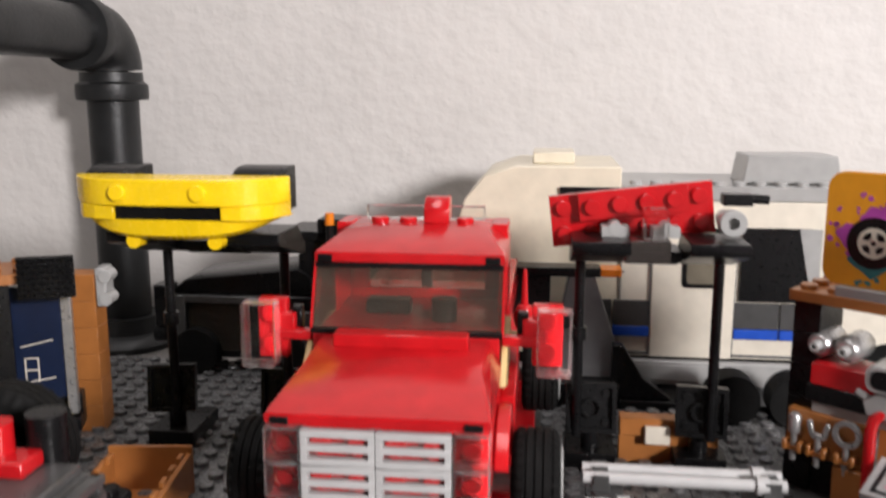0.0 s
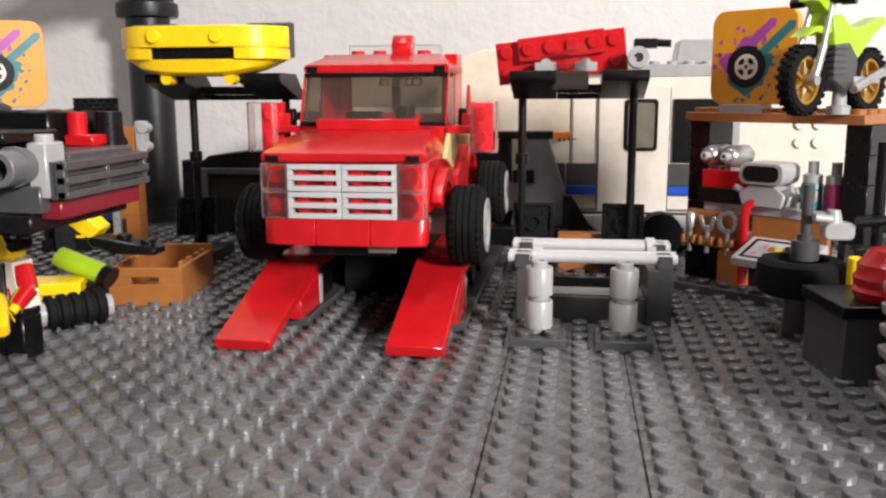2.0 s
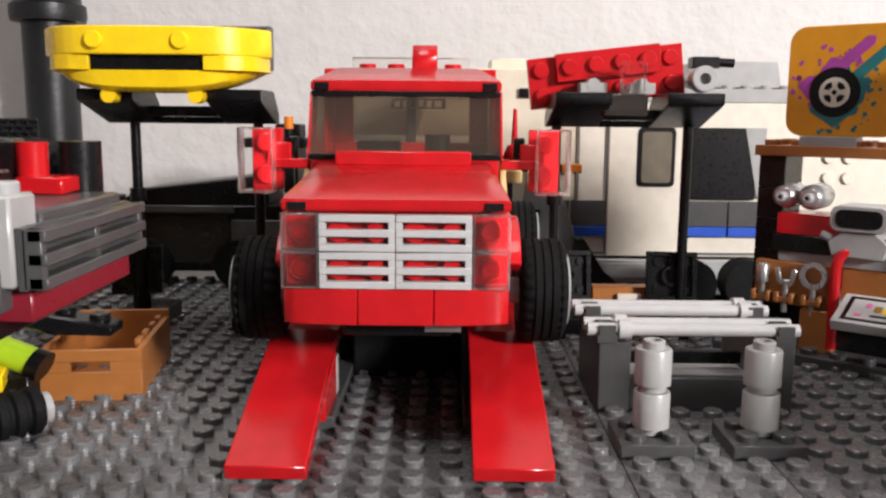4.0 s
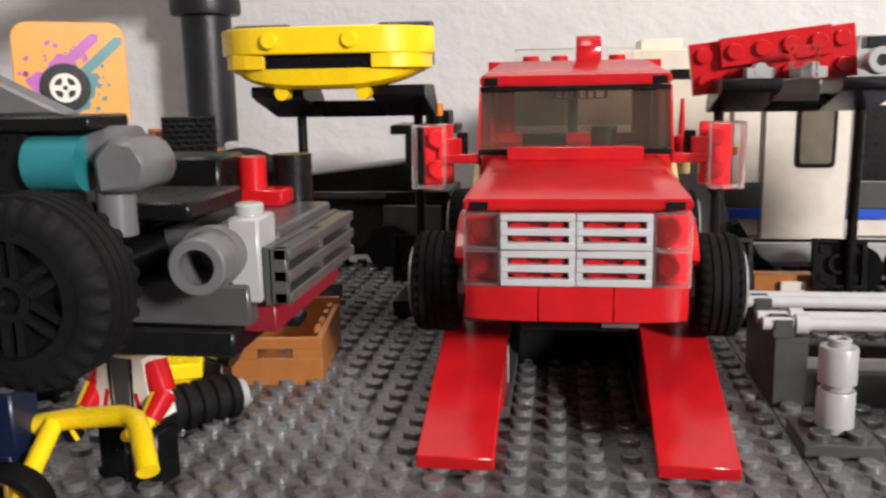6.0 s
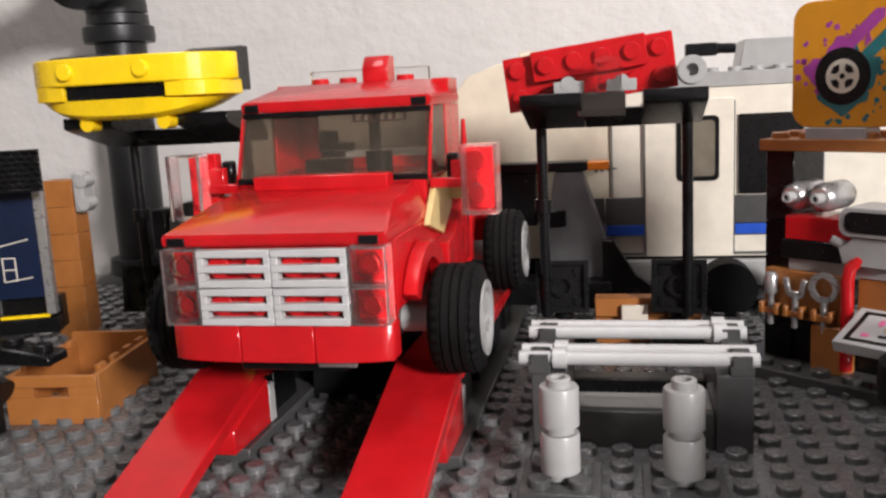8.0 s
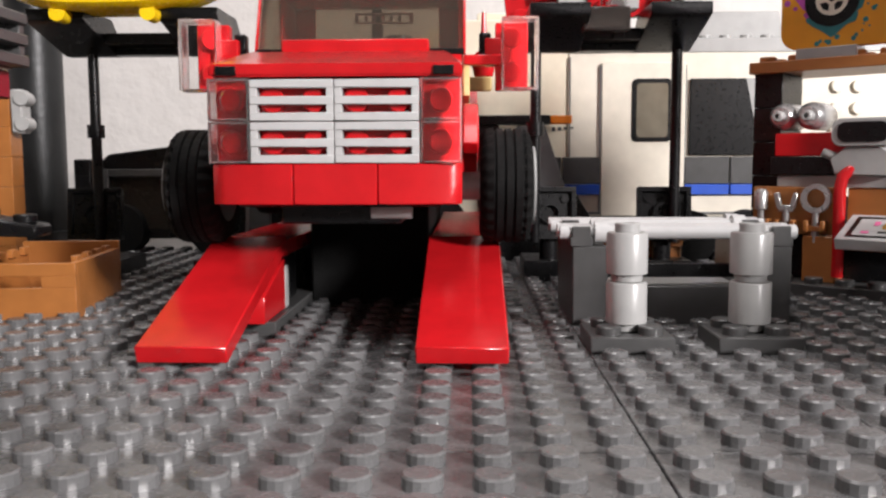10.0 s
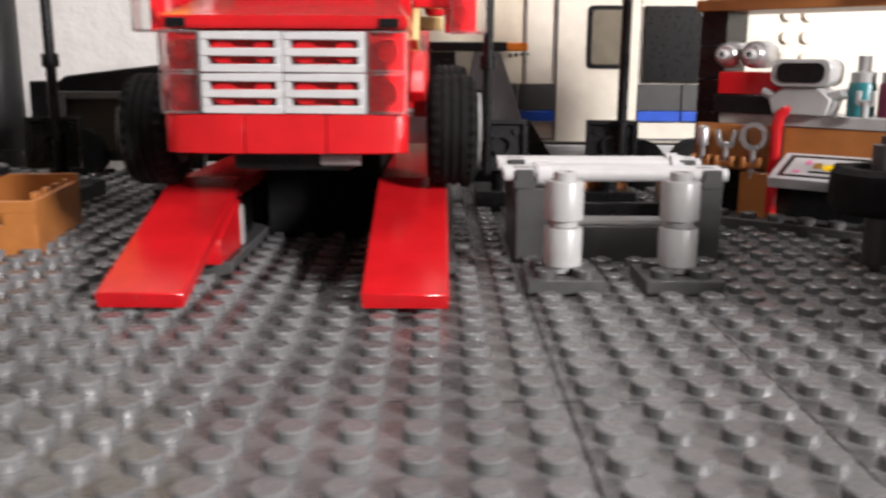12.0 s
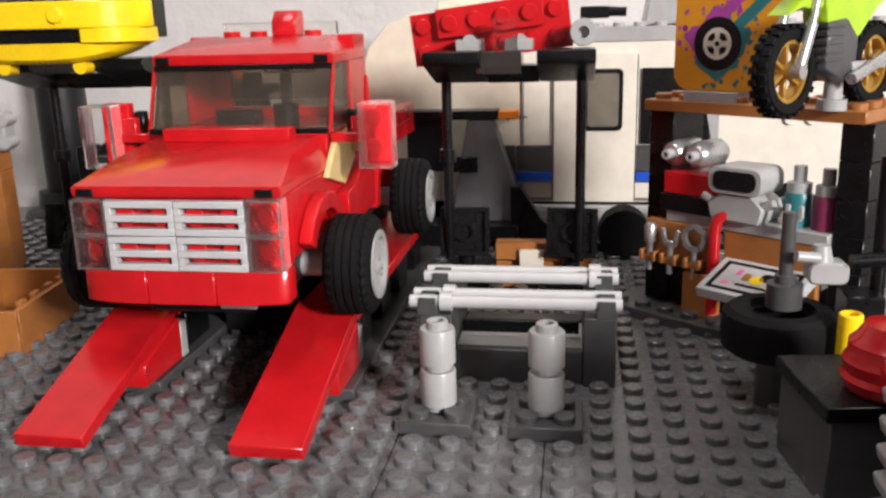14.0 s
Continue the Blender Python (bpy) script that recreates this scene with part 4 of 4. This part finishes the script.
# ---- iron pipe ----
pp = thing("iron_pipe", "black iron pipe with elbow fitting and floor flange by the wall", "pipe", (-184.5, 488.5, -12))
bm = bm_new(); lathe(bm, (0, 0, 0), (0, 0, 1), [(0.01, 0.2), (25, 0.2), (26, 3), (24, 6), (18, 8), (17, 16), (0.01, 16)], 40)
part("flange", bm, PIPE, pp)
bm = bm_new(); cyl(bm, (0, 0, 14), (0, 0, 131), 12.6, seg=36)
part("upright", bm, PIPE, pp)
bm = bm_new()
lathe(bm, (0, 0, 127), (0, 0, 1), [(13, 0), (17.3, 0.4), (17.8, 3), (17.6, 8), (15.4, 9.4), (15.2, 14)], 36)
pts = [(0, 0, 139)] + [(0, -17 + 17 * math.cos(radians(a)), 142 + 17 * math.sin(radians(a))) for a in range(0, 91, 10)] + [(0, -24, 159)]
sweep(bm, pts, 15.2, 32)
lathe(bm, (0, -22, 159), (0, -1, 0), [(15.2, 0), (15.4, 3), (17.6, 4), (17.8, 10), (17.3, 12), (12, 12.4)], 36)
part("elbow", bm, PIPE, pp)
bm = bm_new(); cyl(bm, (0, -30, 159), (0, -420, 159), 12.6, seg=36)
part("arm", bm, PIPE, pp)

# ---- white camper van at the back ----
van = thing("camper_van", "large white brick-built camper van with grey and blue stripes", "toy van", (3.5, 409, 0))
van.scale = (1, 1, 1.045)
bm = bm_new()
prism(bm, [(-6, 14), (-6, 60), (-2, 74), (6, 83), (18, 87), (60, 87), (60, 14)], "y", 1.5, 60, 0.4)
box(bm, 25, 42, 14, 40, 87, 91.5, 0.5)
part("front_shell", bm, CREAM, van, "cream white rounded cab roof")
bm = bm_new(); box(bm, 60.2, 290, 1.2, 60, 14, 74.6, 0.4)
part("side_wall", bm, WHITE, van)
bm = bm_new(); box(bm, 60.2, 290, 2, 58, 74.7, 80, 0.3)
for k in range(26):
    stud(bm, 66 + 8 * k, 8, 79.9)
part("roof", bm, LGREY, van, "light grey studded roof")
bm = bm_new()
prism(bm, [(108, 80), (110, 91), (144, 91), (146, 80)], "y", 12, 36, 0.4)
part("roof_box", bm, LGREY, van, "grey roof box")
bm = bm_new(); box(bm, 36, 74, -0.2, 1.4, 76, 79.5, 0.2)
part("roof_slot", bm, BLACK, van, "dark gap below the roof edge")
bm = bm_new(); box(bm, 73, 105, -0.8, 1.1, 14.5, 71, 0.3)
door = part("door", bm, WHITE, van, "white side door")
bm = bm_new(); prism(bm, rounded(84.5, 99.8, 42, 65, 2), "y", -1.4, -0.82, 0.1)
dw = part("door_window", bm, BLACK, door, "dark door window")
bm = bm_new(); prism(bm, rounded(86.2, 98.2, 43.6, 63.4, 1.4), "y", -1.6, -1.42, 0)
part("pane", bm, PANE, dw, "tinted grey-brown pane")
bm = bm_new(); box(bm, 107, 133, -0.4, 1.1, 37, 65, 0.2)
part("side_window", bm, BLACK, van, "large dark side window")
bm = bm_new()
prism(bm, [(134, 38), (128, 65), (136.5, 65), (136.5, 38)], "y", -0.7, -0.42, 0.05)
part("window_edge", bm, LGREY, van)
for x0, x1 in ((40, 57.6), (58.2, 72.6), (105.5, 122.4), (123, 140)):
    bm = bm_new(); box(bm, x0, x1, -0.5, 1.1, 26.4, 36.4, 0.2)
    part("grey_band", bm, DGREY, van, "grey lower band")
    bm = bm_new(); box(bm, x0, x1, -0.9, 1.1, 22.4, 26.2, 0.2)
    part("blue_stripe", bm, BLUE, van, "blue stripe")
bm = bm_new()
for k in range(4):
    box(bm, 54 + 2.3 * k, 55.4 + 2.3 * k, 0.9, 1.15, 46 + 0.3 * k, 47.6, 0.05)
part("script_mark", bm, DGREY, van, "small dark unreadable script")
bm = bm_new(); box(bm, 52, 140, -3, 1.2, 4, 13.4, 0.5)
box(bm, 66, 104, -3.6, -3.1, 6, 12, 0.3)
part("sill", bm, LGREY, van, "grey door sill")
bm = bm_new()
for x0, x1, z0, z1 in ((40, 140, 15.2, 15.9), (72.3, 72.8, 16.2, 70), (105.1, 105.5, 16.2, 70), (60.6, 61.0, 28, 73)):
    box(bm, x0, x1, -0.2, 1.15, z0, z1, 0)
part("panel_seam", bm, MGREY, van, "grey seam between the panels")
bm = bm_new(); box(bm, -4, 288, 3, 58, 6, 13.8, 0.4)
part("chassis", bm, BLACK, van)
for x in (10, 165):
    bm = bm_new()
    cyl(bm, (x, -1, 11), (x, 12, 11), 11, seg=32)
    part("tyre", bm, RUBBER, van, "black rubber tyre")
bm = bm_new()
for i in range(3):
    for j in range(2):
        stud(bm, 163 + 8 * j, 1.3, 46 + 8 * i, (0, -1, 0))
part("wall_studs", bm, WHITE, van)
bm = bm_new(); prism(bm, rounded(214, 232, 40, 62, 2), "y", -0.6, 1.1, 0.1)
part("rear_window", bm, SMOKE, van)

# grey digger arm in front of the van
ga = thing("grey_crane", "grey wedge-shaped crane mast with black boom and orange tip", "toy crane", (45.5, 395, 0))
bm = bm_new()
prism(bm, [(-9, 10), (-2, 50), (8, 50), (16, 26), (19, 10)], "y", 0, 10, 0.4)
part("mast", bm, MGREY, ga, "grey sloped mast")
bm = bm_new()
box(bm, -26, 10, -1, 9, 50.2, 53.6, 0.3)
box(bm, -26, -9, 0, 9, 30, 50, 0.5)
box(bm, -8, 2, -3, -0.2, 30, 36, 0.4)
part("boom", bm, BLACK, ga)
bm = bm_new(); box(bm, 10.2, 18, -1, 8, 50.4, 53.4, 0.3)
part("tip", bm, ORANGE, ga, "orange tip")
bm = bm_new()
box(bm, -26, 18, -8, 8, 0, 9.8, 0.4)
box(bm, 18.2, 120, -8, 8, 0, 3.6, 0.4)
prism(bm, [(15, 10), (15, 25), (19, 25), (27, 12), (38, 3.8), (19, 3.8)], "y", -6, -1, 0.3)
part("base", bm, BLACK, ga)
for x in (62, 84):
    bm = bm_new(); cyl(bm, (x - 4, -20, 9.5), (x - 4, -9, 9.5), 9.4, seg=32)
    part("tyre", bm, RUBBER, ga, "black rubber tyre")
bm = bm_new(); box(bm, 12, 44, -50, -44, 10, 16, 0.3); box(bm, 12, 44, -48, -46, 0, 10, 0.3)
solid("brown_shelf_plate", bm, NOUGAT, "brown plate on a small brown block behind the rack", "plate", (47.5, 387, 0))
bm = bm_new(); box(bm, 20, 28, -52, -50.2, 8, 14, 0.3)
solid("white_tile", bm, WHITE, "white tile on the brown plate edge", "tile", (47.5, 387, 0))

# ---- black loader at the back left ----
ld = thing("black_loader", "black brick-built loader truck with a dark window", "toy vehicle", (-128, 408, 0))
bm = bm_new()
box(bm, 0, 78, 6, 44, 6, 34, 0.6)
prism(bm, [(0, 34), (8, 40), (58, 46), (64, 42), (64, 34)], "y", 8, 42, 0.5)
part("body", bm, BLACK, ld)
bm = bm_new(); prism(bm, rounded(10, 48, 10, 30, 2), "y", 4.6, 5.9, 0.2)
part("window", bm, SMOKE, ld, "dark side window")
bm = bm_new()
box(bm, 4, 9, 3.5, 5.9, 8, 34, 0.3); box(bm, 49, 74, 3.5, 5.9, 10, 28, 0.3); box(bm, 9, 50, 3.5, 5.9, 31, 34, 0.3)
part("panel", bm, DGREY, ld)
bm = bm_new()
box(bm, 58, 76, 10, 34, 42, 58, 0.6)
box(bm, 52, 80, 8, 36, 58, 62, 0.6)
box(bm, 68, 78, 4, 20, 62, 68, 0.6)
part("cab", bm, BLACK, ld)
bm = bm_new(); cyl(bm, (74, 2, 58), (74, 2, 66), 1.8, seg=12); box(bm, 72, 76, 0, 4, 40, 58, 0.3)
part("pipe", bm, BLACK, ld)
bm = bm_new(); cyl(bm, (74, 2, 66.1), (74, 2, 71), 1.9, seg=12)
part("beacon", bm, ORANGE, ld, "orange beacon")
for x in (14, 52):
    bm = bm_new(); cyl(bm, (x, 0, 10), (x, 10, 10), 10, seg=32)
    part("tyre", bm, RUBBER, ld, "black rubber tyre")
bm = bm_new(); box(bm, -5, 2, 4, 14, 20, 38, 0.6); cyl(bm, (-6, 8, 16), (0, 8, 16), 4)
part("hydraulic_arm", bm, BLACK, ld)

# ---- left wing of the workshop ----
lw = thing("fuel_panel_frame", "brown framed board with a navy blueprint panel and grey edging", "board", (-138.5, 319, 0), 20)
bm = bm_new(); box(bm, 1, 16, 0, 3, 20, 58, 0.2)
nv = part("panel", bm, NAVY, lw, "navy printed panel")
for pts in (((3, 38), (13, 40)), ((4, 26), (4, 34)), ((4, 34), (8, 34)), ((8, 34), (8, 26)), ((4, 26), (13, 27)), ((4, 30), (8, 30))):
    bm = bm_new()
    sweep(bm, [(pts[0][0], -0.05, pts[0][1]), (pts[1][0], -0.05, pts[1][1])], 0.24, 6)
    part("line_print", bm, WHITE, nv, "white drawn line")
for x in (-2.4, 16.1):
    bm = bm_new(); box(bm, x, x + 3.2, -0.6, 3.4, 14, 59, 0.3)
    part("edge_bar", bm, SILVER, lw, "silver edge bar")
bm = bm_new(); box(bm, -12, 20, 3.6, 10, 8, 19.5, 0.3); box(bm, -12, 20, -2, 3.4, 8, 13, 0.3)
part("footing", bm, BLACK, lw)
bm = bm_new(); box(bm, 0, 17, -1, 1, 13.2, 14.2, 0.1)
part("stripe", bm, YELLOW, lw)
gm = thing("mesh_tile", "black mesh grille tile leaning on the board top", "grille", (-127.5, 308.4, 56.5), 22)
bm = bm_new()
for k in range(8):
    z = 0.4 + k * 1.75
    box(bm, 0, 16.6, 0, 1.6, z, z + 0.8, 0.1)
    for j in range(6):
        x = (1.0 if k % 2 else 2.4) + 2.8 * j
        if k < 7 and x < 15.8:
            box(bm, x, x + 0.8, 0.1, 1.5, z + 0.8, z + 1.75, 0)
box(bm, 0, 16.6, 1.7, 2.6, 0.2, 13.6, 0.1)
o = part("mesh", bm, BLACK, gm)
fr = thing("brown_post", "tall brown brick post with a light grey gear brick", "post", (-132.5, 342, 0), 8)
for k in range(6):
    bm = bm_new(); box(bm, 0, 11, 0, 10, 0.1 + 9.6 * k, 9.6 + 9.6 * k, 0.15)
    part("brick", bm, NOUGAT, fr)
bm = bm_new(); box(bm, 11.2, 15, 0, 8, 46, 60, 0.6); cyl(bm, (15, -1, 57), (15, 6, 57), 2.2); cyl(bm, (15, -1, 49), (15, 6, 49), 2.2)
part("gear_brick", bm, LGREY, fr, "light grey gear brick")
tp = thing("shelf_plate", "brown studded shelf plate carrying the sign", "plate", (-176, 287, 57.6), 34)
bm = bm_new(); box(bm, -6, 62, -4, 20, 3.2, 6.4, 0.2)
for i in range(8):
    stud(bm, -2 + 8 * i, 0, 6.35)
    stud(bm, -2 + 8 * i, 16, 6.35)
part("plate", bm, NOUGAT, tp)
bm = bm_new(); box(bm, -4, 4, 0, 16, -57.5, 3.1, 0.2); box(bm, 42, 50, 2, 18, -57.5, 3.1, 0.2)
part("post", bm, BLACK, tp)

# ---- hot rod raised on a lift, its nose towards the truck ----
# engine greys are picked darker, putting the shade on the car into their colour
hr = thing("hot_rod", "black hot rod with grey grille and engine, raised on a lift", "toy car", (-50.5, 147.5, 0.9))
bm = bm_new()
box(bm, -90, 4, 8, 48, 42, 46, 0.5)
box(bm, -90, -14, 6, 50, 46.2, 58, 0.6)
prism(bm, [(-70, 58), (-64, 70), (-40, 74), (-24, 68), (-20, 58)], "y", 14, 46, 0.5)
part("body", bm, BLACK, hr)
bm = bm_new(); box(bm, -12, 6, 9, 46, 46.2, 52, 0.4); box(bm, -10, 7.6, 18, 46, 52.1, 58.4, 0.4)
part("engine_block", bm, DGREY, hr, "engine block in a grey darkened for shade")
bm = bm_new(); box(bm, 3.2, 7.6, 9.5, 16.6, 49.4, 61, 0.4); stud(bm, 5.2, 13, 60.9, r=2)
part("white_brick", bm, LGREY, hr, "light grey brick")
bm = bm_new()
for k in range(3):
    z = 49.2 + 3.0 * k
    box(bm, 9.2, 11.6, 10, 46, z, z + 1.6, 0.15)
for y in (10, 27, 44.5):
    box(bm, 8.6, 11, y, y + 1.5, 49.2, 56.8, 0.1)
box(bm, 7.8, 9, 10, 46, 49.0, 57.0, 0.1)
part("front_grille", bm, DGREY, hr, "grey slatted front grille")
bm = bm_new(); box(bm, 0, 8.6, 12, 46, 44.6, 48.8, 0.3)
part("sill", bm, DRED, hr, "dark red sill")
bm = bm_new()
cup(bm, (1.8, 17.6, 56.2), (0.05, -1, 0), 3.7, 2.3, 17.4, 8, 28)
ring(bm, (1.8, 8, 56.2), (0.05, -1, 0), 4.2, 3.6, 2, 28)
part("exhaust", bm, MGREY, hr, "grey exhaust tube")
bm = bm_new()
cyl(bm, (-18.4, 2, 69), (-11.4, 2, 69), 3.5, seg=24)
part("tank", bm, TEAL, hr, "teal tank")
bm = bm_new()
box(bm, -44, -9.6, 0, 10, 73.2, 75, 0.3)
box(bm, -44, -18.6, 1, 14, 58.2, 73, 0.4)
part("dashboard", bm, BLACK, hr)
bm = bm_new()
prism(bm, [(-13, 75.1), (-25, 80.8), (-38, 84), (-38, 75.1)], "y", 1, 5, 0.4)
part("hood_slope", bm, MGREY, hr, "grey sloped hood piece")
bm = bm_new()
cyl(bm, (-16, 5, 70.6), (-6, 5, 70.6), 3.0, seg=20)
part("engine_drum", bm, MGREY, hr, "grey engine drum")
bm = bm_new()
prism(bm, [(-9, 65), (-9.4, 70), (-7, 72.5), (-3.6, 72), (-1.8, 69), (-3, 66)], "y", -1, 8, 0.8)
cyl(bm, (-8, 2, 60), (-8, 2, 66), 2.4, seg=16)
part("manifold", bm, MGREY, hr, "grey manifold")
bm = bm_new()
cyl(bm, (-5, 43, 58.5), (-5, 43, 66.5), 2.4, seg=16)
part("red_cap", bm, RED, hr, "red cylinder cap")
bm = bm_new(); box(bm, -6, 1.5, 38.5, 45, 58.5, 61.2, 0.3)
part("red_plate", bm, RED, hr)
bm = bm_new(); cyl(bm, (0.5, 48, 58), (0.5, 48, 66.5), 3.4, seg=20)
part("air_filter", bm, BLACK, hr)
bm = bm_new(); box(bm, -18, -2, 10, 30, 60.5, 63, 0.4); box(bm, -24, -8, 36, 48, 58.2, 67, 0.6)
part("cowl", bm, BLACK, hr)
bm = bm_new()
cyl(bm, (-11.5, -2, 55), (-11.5, 58, 55), 2.4, seg=14)
part("axle", bm, BLACK, hr)
for yy, rr in ((-7.5, -90), (60, 90)):
    w = wheel_parts(hr, 0, 0, 0, 1, 11.6, 10, BLACK)
    w.matrix_basis = mm(-14, yy, 55, 0, 0, rr)
bm = bm_new(); box(bm, -88, -62, 14, 44, -0.9, 41.8, 0.5)
part("lift_column", bm, BLACK, hr, "black lift column")

# ---- toy figure ----
bm = bm_new()
mats = [BLACK, YELLOW, RED, WHITE, DGREY]


def paint(verts, k):
    for f in {f for v in verts for f in v.link_faces}:
        f.material_index = k


box(bm, -7.6, -0.2, -3.6, 3.6, 0, 12, 0.6); box(bm, 0.2, 7.6, -3.6, 3.6, 0, 12, 0.6); box(bm, -7.6, 7.6, -3.4, 3.4, 12, 14, 0.4)
paint(prism(bm, [(-7.4, 14.1), (7.4, 14.1), (5.6, 27), (-5.6, 27)], "y", -3.4, 3.4), 3)
paint(prism(bm, [(-1.7, 14.3), (1.7, 14.3), (2.4, 26.8), (-2.4, 26.8)], "y", -3.55, -3.35), 4)
for s in (-1, 1):
    paint(prism(bm, [(s * 2.3, 14.3), (s * 2.7, 14.3), (s * 3.2, 26.8), (s * 2.6, 26.8)], "y", -3.6, -3.35), 0)
    paint(prism(bm, [(s * 4.0, 16), (s * 4.8, 16.4), (s * 3.9, 20), (s * 3.2, 19.6)], "y", -3.6, -3.35), 2)
    paint(cyl(bm, (s * 5.4, 0, 25.2), (s * 8.4, -1, 19.6), 2.9, 2.6), 2)
    paint(cyl(bm, (s * 8.4, -1, 19.6), (s * 8.2, -5.4, 15.6), 2.6, 2.1), 2)
    paint(cyl(bm, (s * 8.2, -5.4, 15.6), (s * 8.1, -6.8, 14.4), 1.3), 1)
    n0 = len(bm.faces)
    lathe(bm, (s * 8.1, -8.6, 11.6), (0, -0.5, 1), [(1.3, 0), (2.2, 0), (2.2, 3.6), (1.3, 3.6), (1.3, 0)], 16)
    bm.faces.ensure_lookup_table()
    for f in bm.faces[n0:]:
        f.material_index = 1
n0 = len(bm.faces)
lathe(bm, (0, 0, 27), (0, 0, 1), [(0.01, 0), (3, 0), (4.6, 0.8), (5.1, 2), (5.1, 7.5), (4.4, 9), (0.01, 9.2)], 24)
bm.faces.ensure_lookup_table()
for f in bm.faces[n0:]:
    f.material_index = 1
lathe(bm, (0, 0.9, 31.4), (0, 0.12, 1), [(4.9, 0), (5.8, 0.4), (6.1, 2.6), (5.6, 4.6), (4.0, 6.0), (2.0, 6.6), (0.01, 6.7)], 24)
box(bm, 2.2, 6.2, -3.2, 4.5, 29.6, 34, 1.0)
box(bm, -6.2, -4.2, -0.5, 4.5, 30.0, 34, 0.8)
solid("toy_figure", bm, mats, "small plastic toy figure with black hair, white jacket and red sleeves", "toy figure", (-88.8, 206, 0), -15)

# ---- clutter at the left ----
bm = bm_new()
pts = []
for k in range(5):
    h = 4.2 * k
    pts += [(5.2, h), (6.4, h + 0.6), (6.4, h + 2.6), (5.2, h + 3.2)]
lathe(bm, (0, 0, 0), (1, 0, 0), [(0.01, -0.4), (5.2, -0.2)] + pts + [(5.2, 20.6), (0.01, 20.8)], 28)
rw = thing("ribbed_roller", "black ribbed rubber roller with a grey hub on the floor", "roller", (-93.5, 228, 5.6), 46)
rw.scale = (0.86, 0.87, 0.87)
part("tread", bm, RUBBER, rw)
bm = bm_new()
cup(bm, (-0.3, 0, 0), (-1, 0, 0), 4.4, 2.3, 3.6, 2.4, 20)
cup(bm, (20.6, 0, 0), (1, 0, 0), 4.2, 2.1, 2.4, 2, 20)
part("hub", bm, LGREY, rw, "light grey hub")
gb = thing("lime_tube", "lime green tube with black end cap", "tube", (-105, 256, 18), -6)
gb.scale = (0.82, 0.68, 0.68)
bm = bm_new()
lathe(bm, (0, 0, 0), (1, 0, -0.4), [(0.01, 0), (5, 0), (5.2, 2), (5.2, 20), (4.6, 22), (0.01, 22)], 20)
part("tube", bm, LIME, gb)
bm = bm_new(); lathe(bm, (20, 0, -8.2), (1, 0, -0.4), [(0.01, 0), (5.6, 0), (5.6, 4), (0.01, 4)], 20); box(bm, 2, 20, -4, 4, -26.4, -12, 0.4)
part("cap", bm, BLACK, gb, "black end cap and cradle")
ya = thing("robot_arm", "yellow jointed robot arm with black gripper over the crate", "robot arm", (-137, 250, 7), 2)
bm = bm_new(); prism(bm, [(0, 26), (22, 34), (40, 33), (52, 22), (48, 18), (37, 26), (22, 27), (2, 20)], "y", -4, 4, 0.5)
part("arm", bm, YELLOW, ya)
bm = bm_new(); prism(bm, [(46, 20), (56, 18.5), (70, 16), (70, 13.5), (56, 13.8), (48, 16)], "y", -4, 4, 0.5)
stud(bm, 58, 0, 18.2); stud(bm, 66, 0, 16.6)
part("gripper", bm, BLACK, ya, "black gripper plate with studs")
bm = bm_new(); box(bm, -6, 6, -6, 6, -7, 24, 0.5)
part("column", bm, BLACK, ya)
bm = bm_new(); box(bm, 0, 18, 0, 14, 8, 12, 0.4); box(bm, 2, 16, 2, 12, 0, 7.9, 0.3)
solid("yellow_step", bm, YELLOW, "yellow sloped step block behind the roller", "block", (-108, 238, 0), 20)
yh = thing("yellow_trolley", "yellow bent tube trolley with a black spoked wheel and blue box", "trolley", (-84, 187, 0), 0)
bm = bm_new()
sweep(bm, [(-22, 3, 15), (-17, 3, 17.4), (-9, 3, 19.0), (2, 2, 20.4), (5, 0.5, 20.2), (7, -2, 18.8), (9, -5, 16.8), (11, -8, 14.4)], 2.0, 14)
part("handle_tube", bm, YELLOW, yh)
bm = bm_new()
sweep(bm, [(-12, 2, 18.5), (-12.5, -3, 14), (-13, -10, 8)], 1.8, 12)
part("strut", bm, YELLOW, yh)
bm = bm_new()
lathe(bm, (-13, -9, 8), (0, -1, 0), [(6.0, 0), (7.4, 0), (8.0, 0.8), (8.0, 4.2), (7.4, 5), (6.0, 5), (6.0, 0)], 32)
wh = part("tyre", bm, RUBBER, yh, "small black tyre")
bm = bm_new()
ring(bm, (-13, -10, 8), (0, -1, 0), 6.1, 5.2, 3, 28)
cyl(bm, (-13, -9.5, 8), (-13, -13.5, 8), 1.5, seg=14)
for k in range(6):
    v = box(bm, -13.4, -12.6, -12.2, -10.8, 9.2, 13.6, 0.1)
    bmesh.ops.rotate(bm, verts=v, cent=(-13, -11.5, 8), matrix=Euler((0, 2 * math.pi * k / 6, 0)).to_matrix())
part("rim", bm, GOLD, wh, "dull gold spoked rim")
bm = bm_new(); box(bm, -32, -16, -4, 4, 14, 26, 0.4); box(bm, -30, -18, -3, 3, 0, 13.8, 0.3)
part("box", bm, NAVY, yh, "blue box")
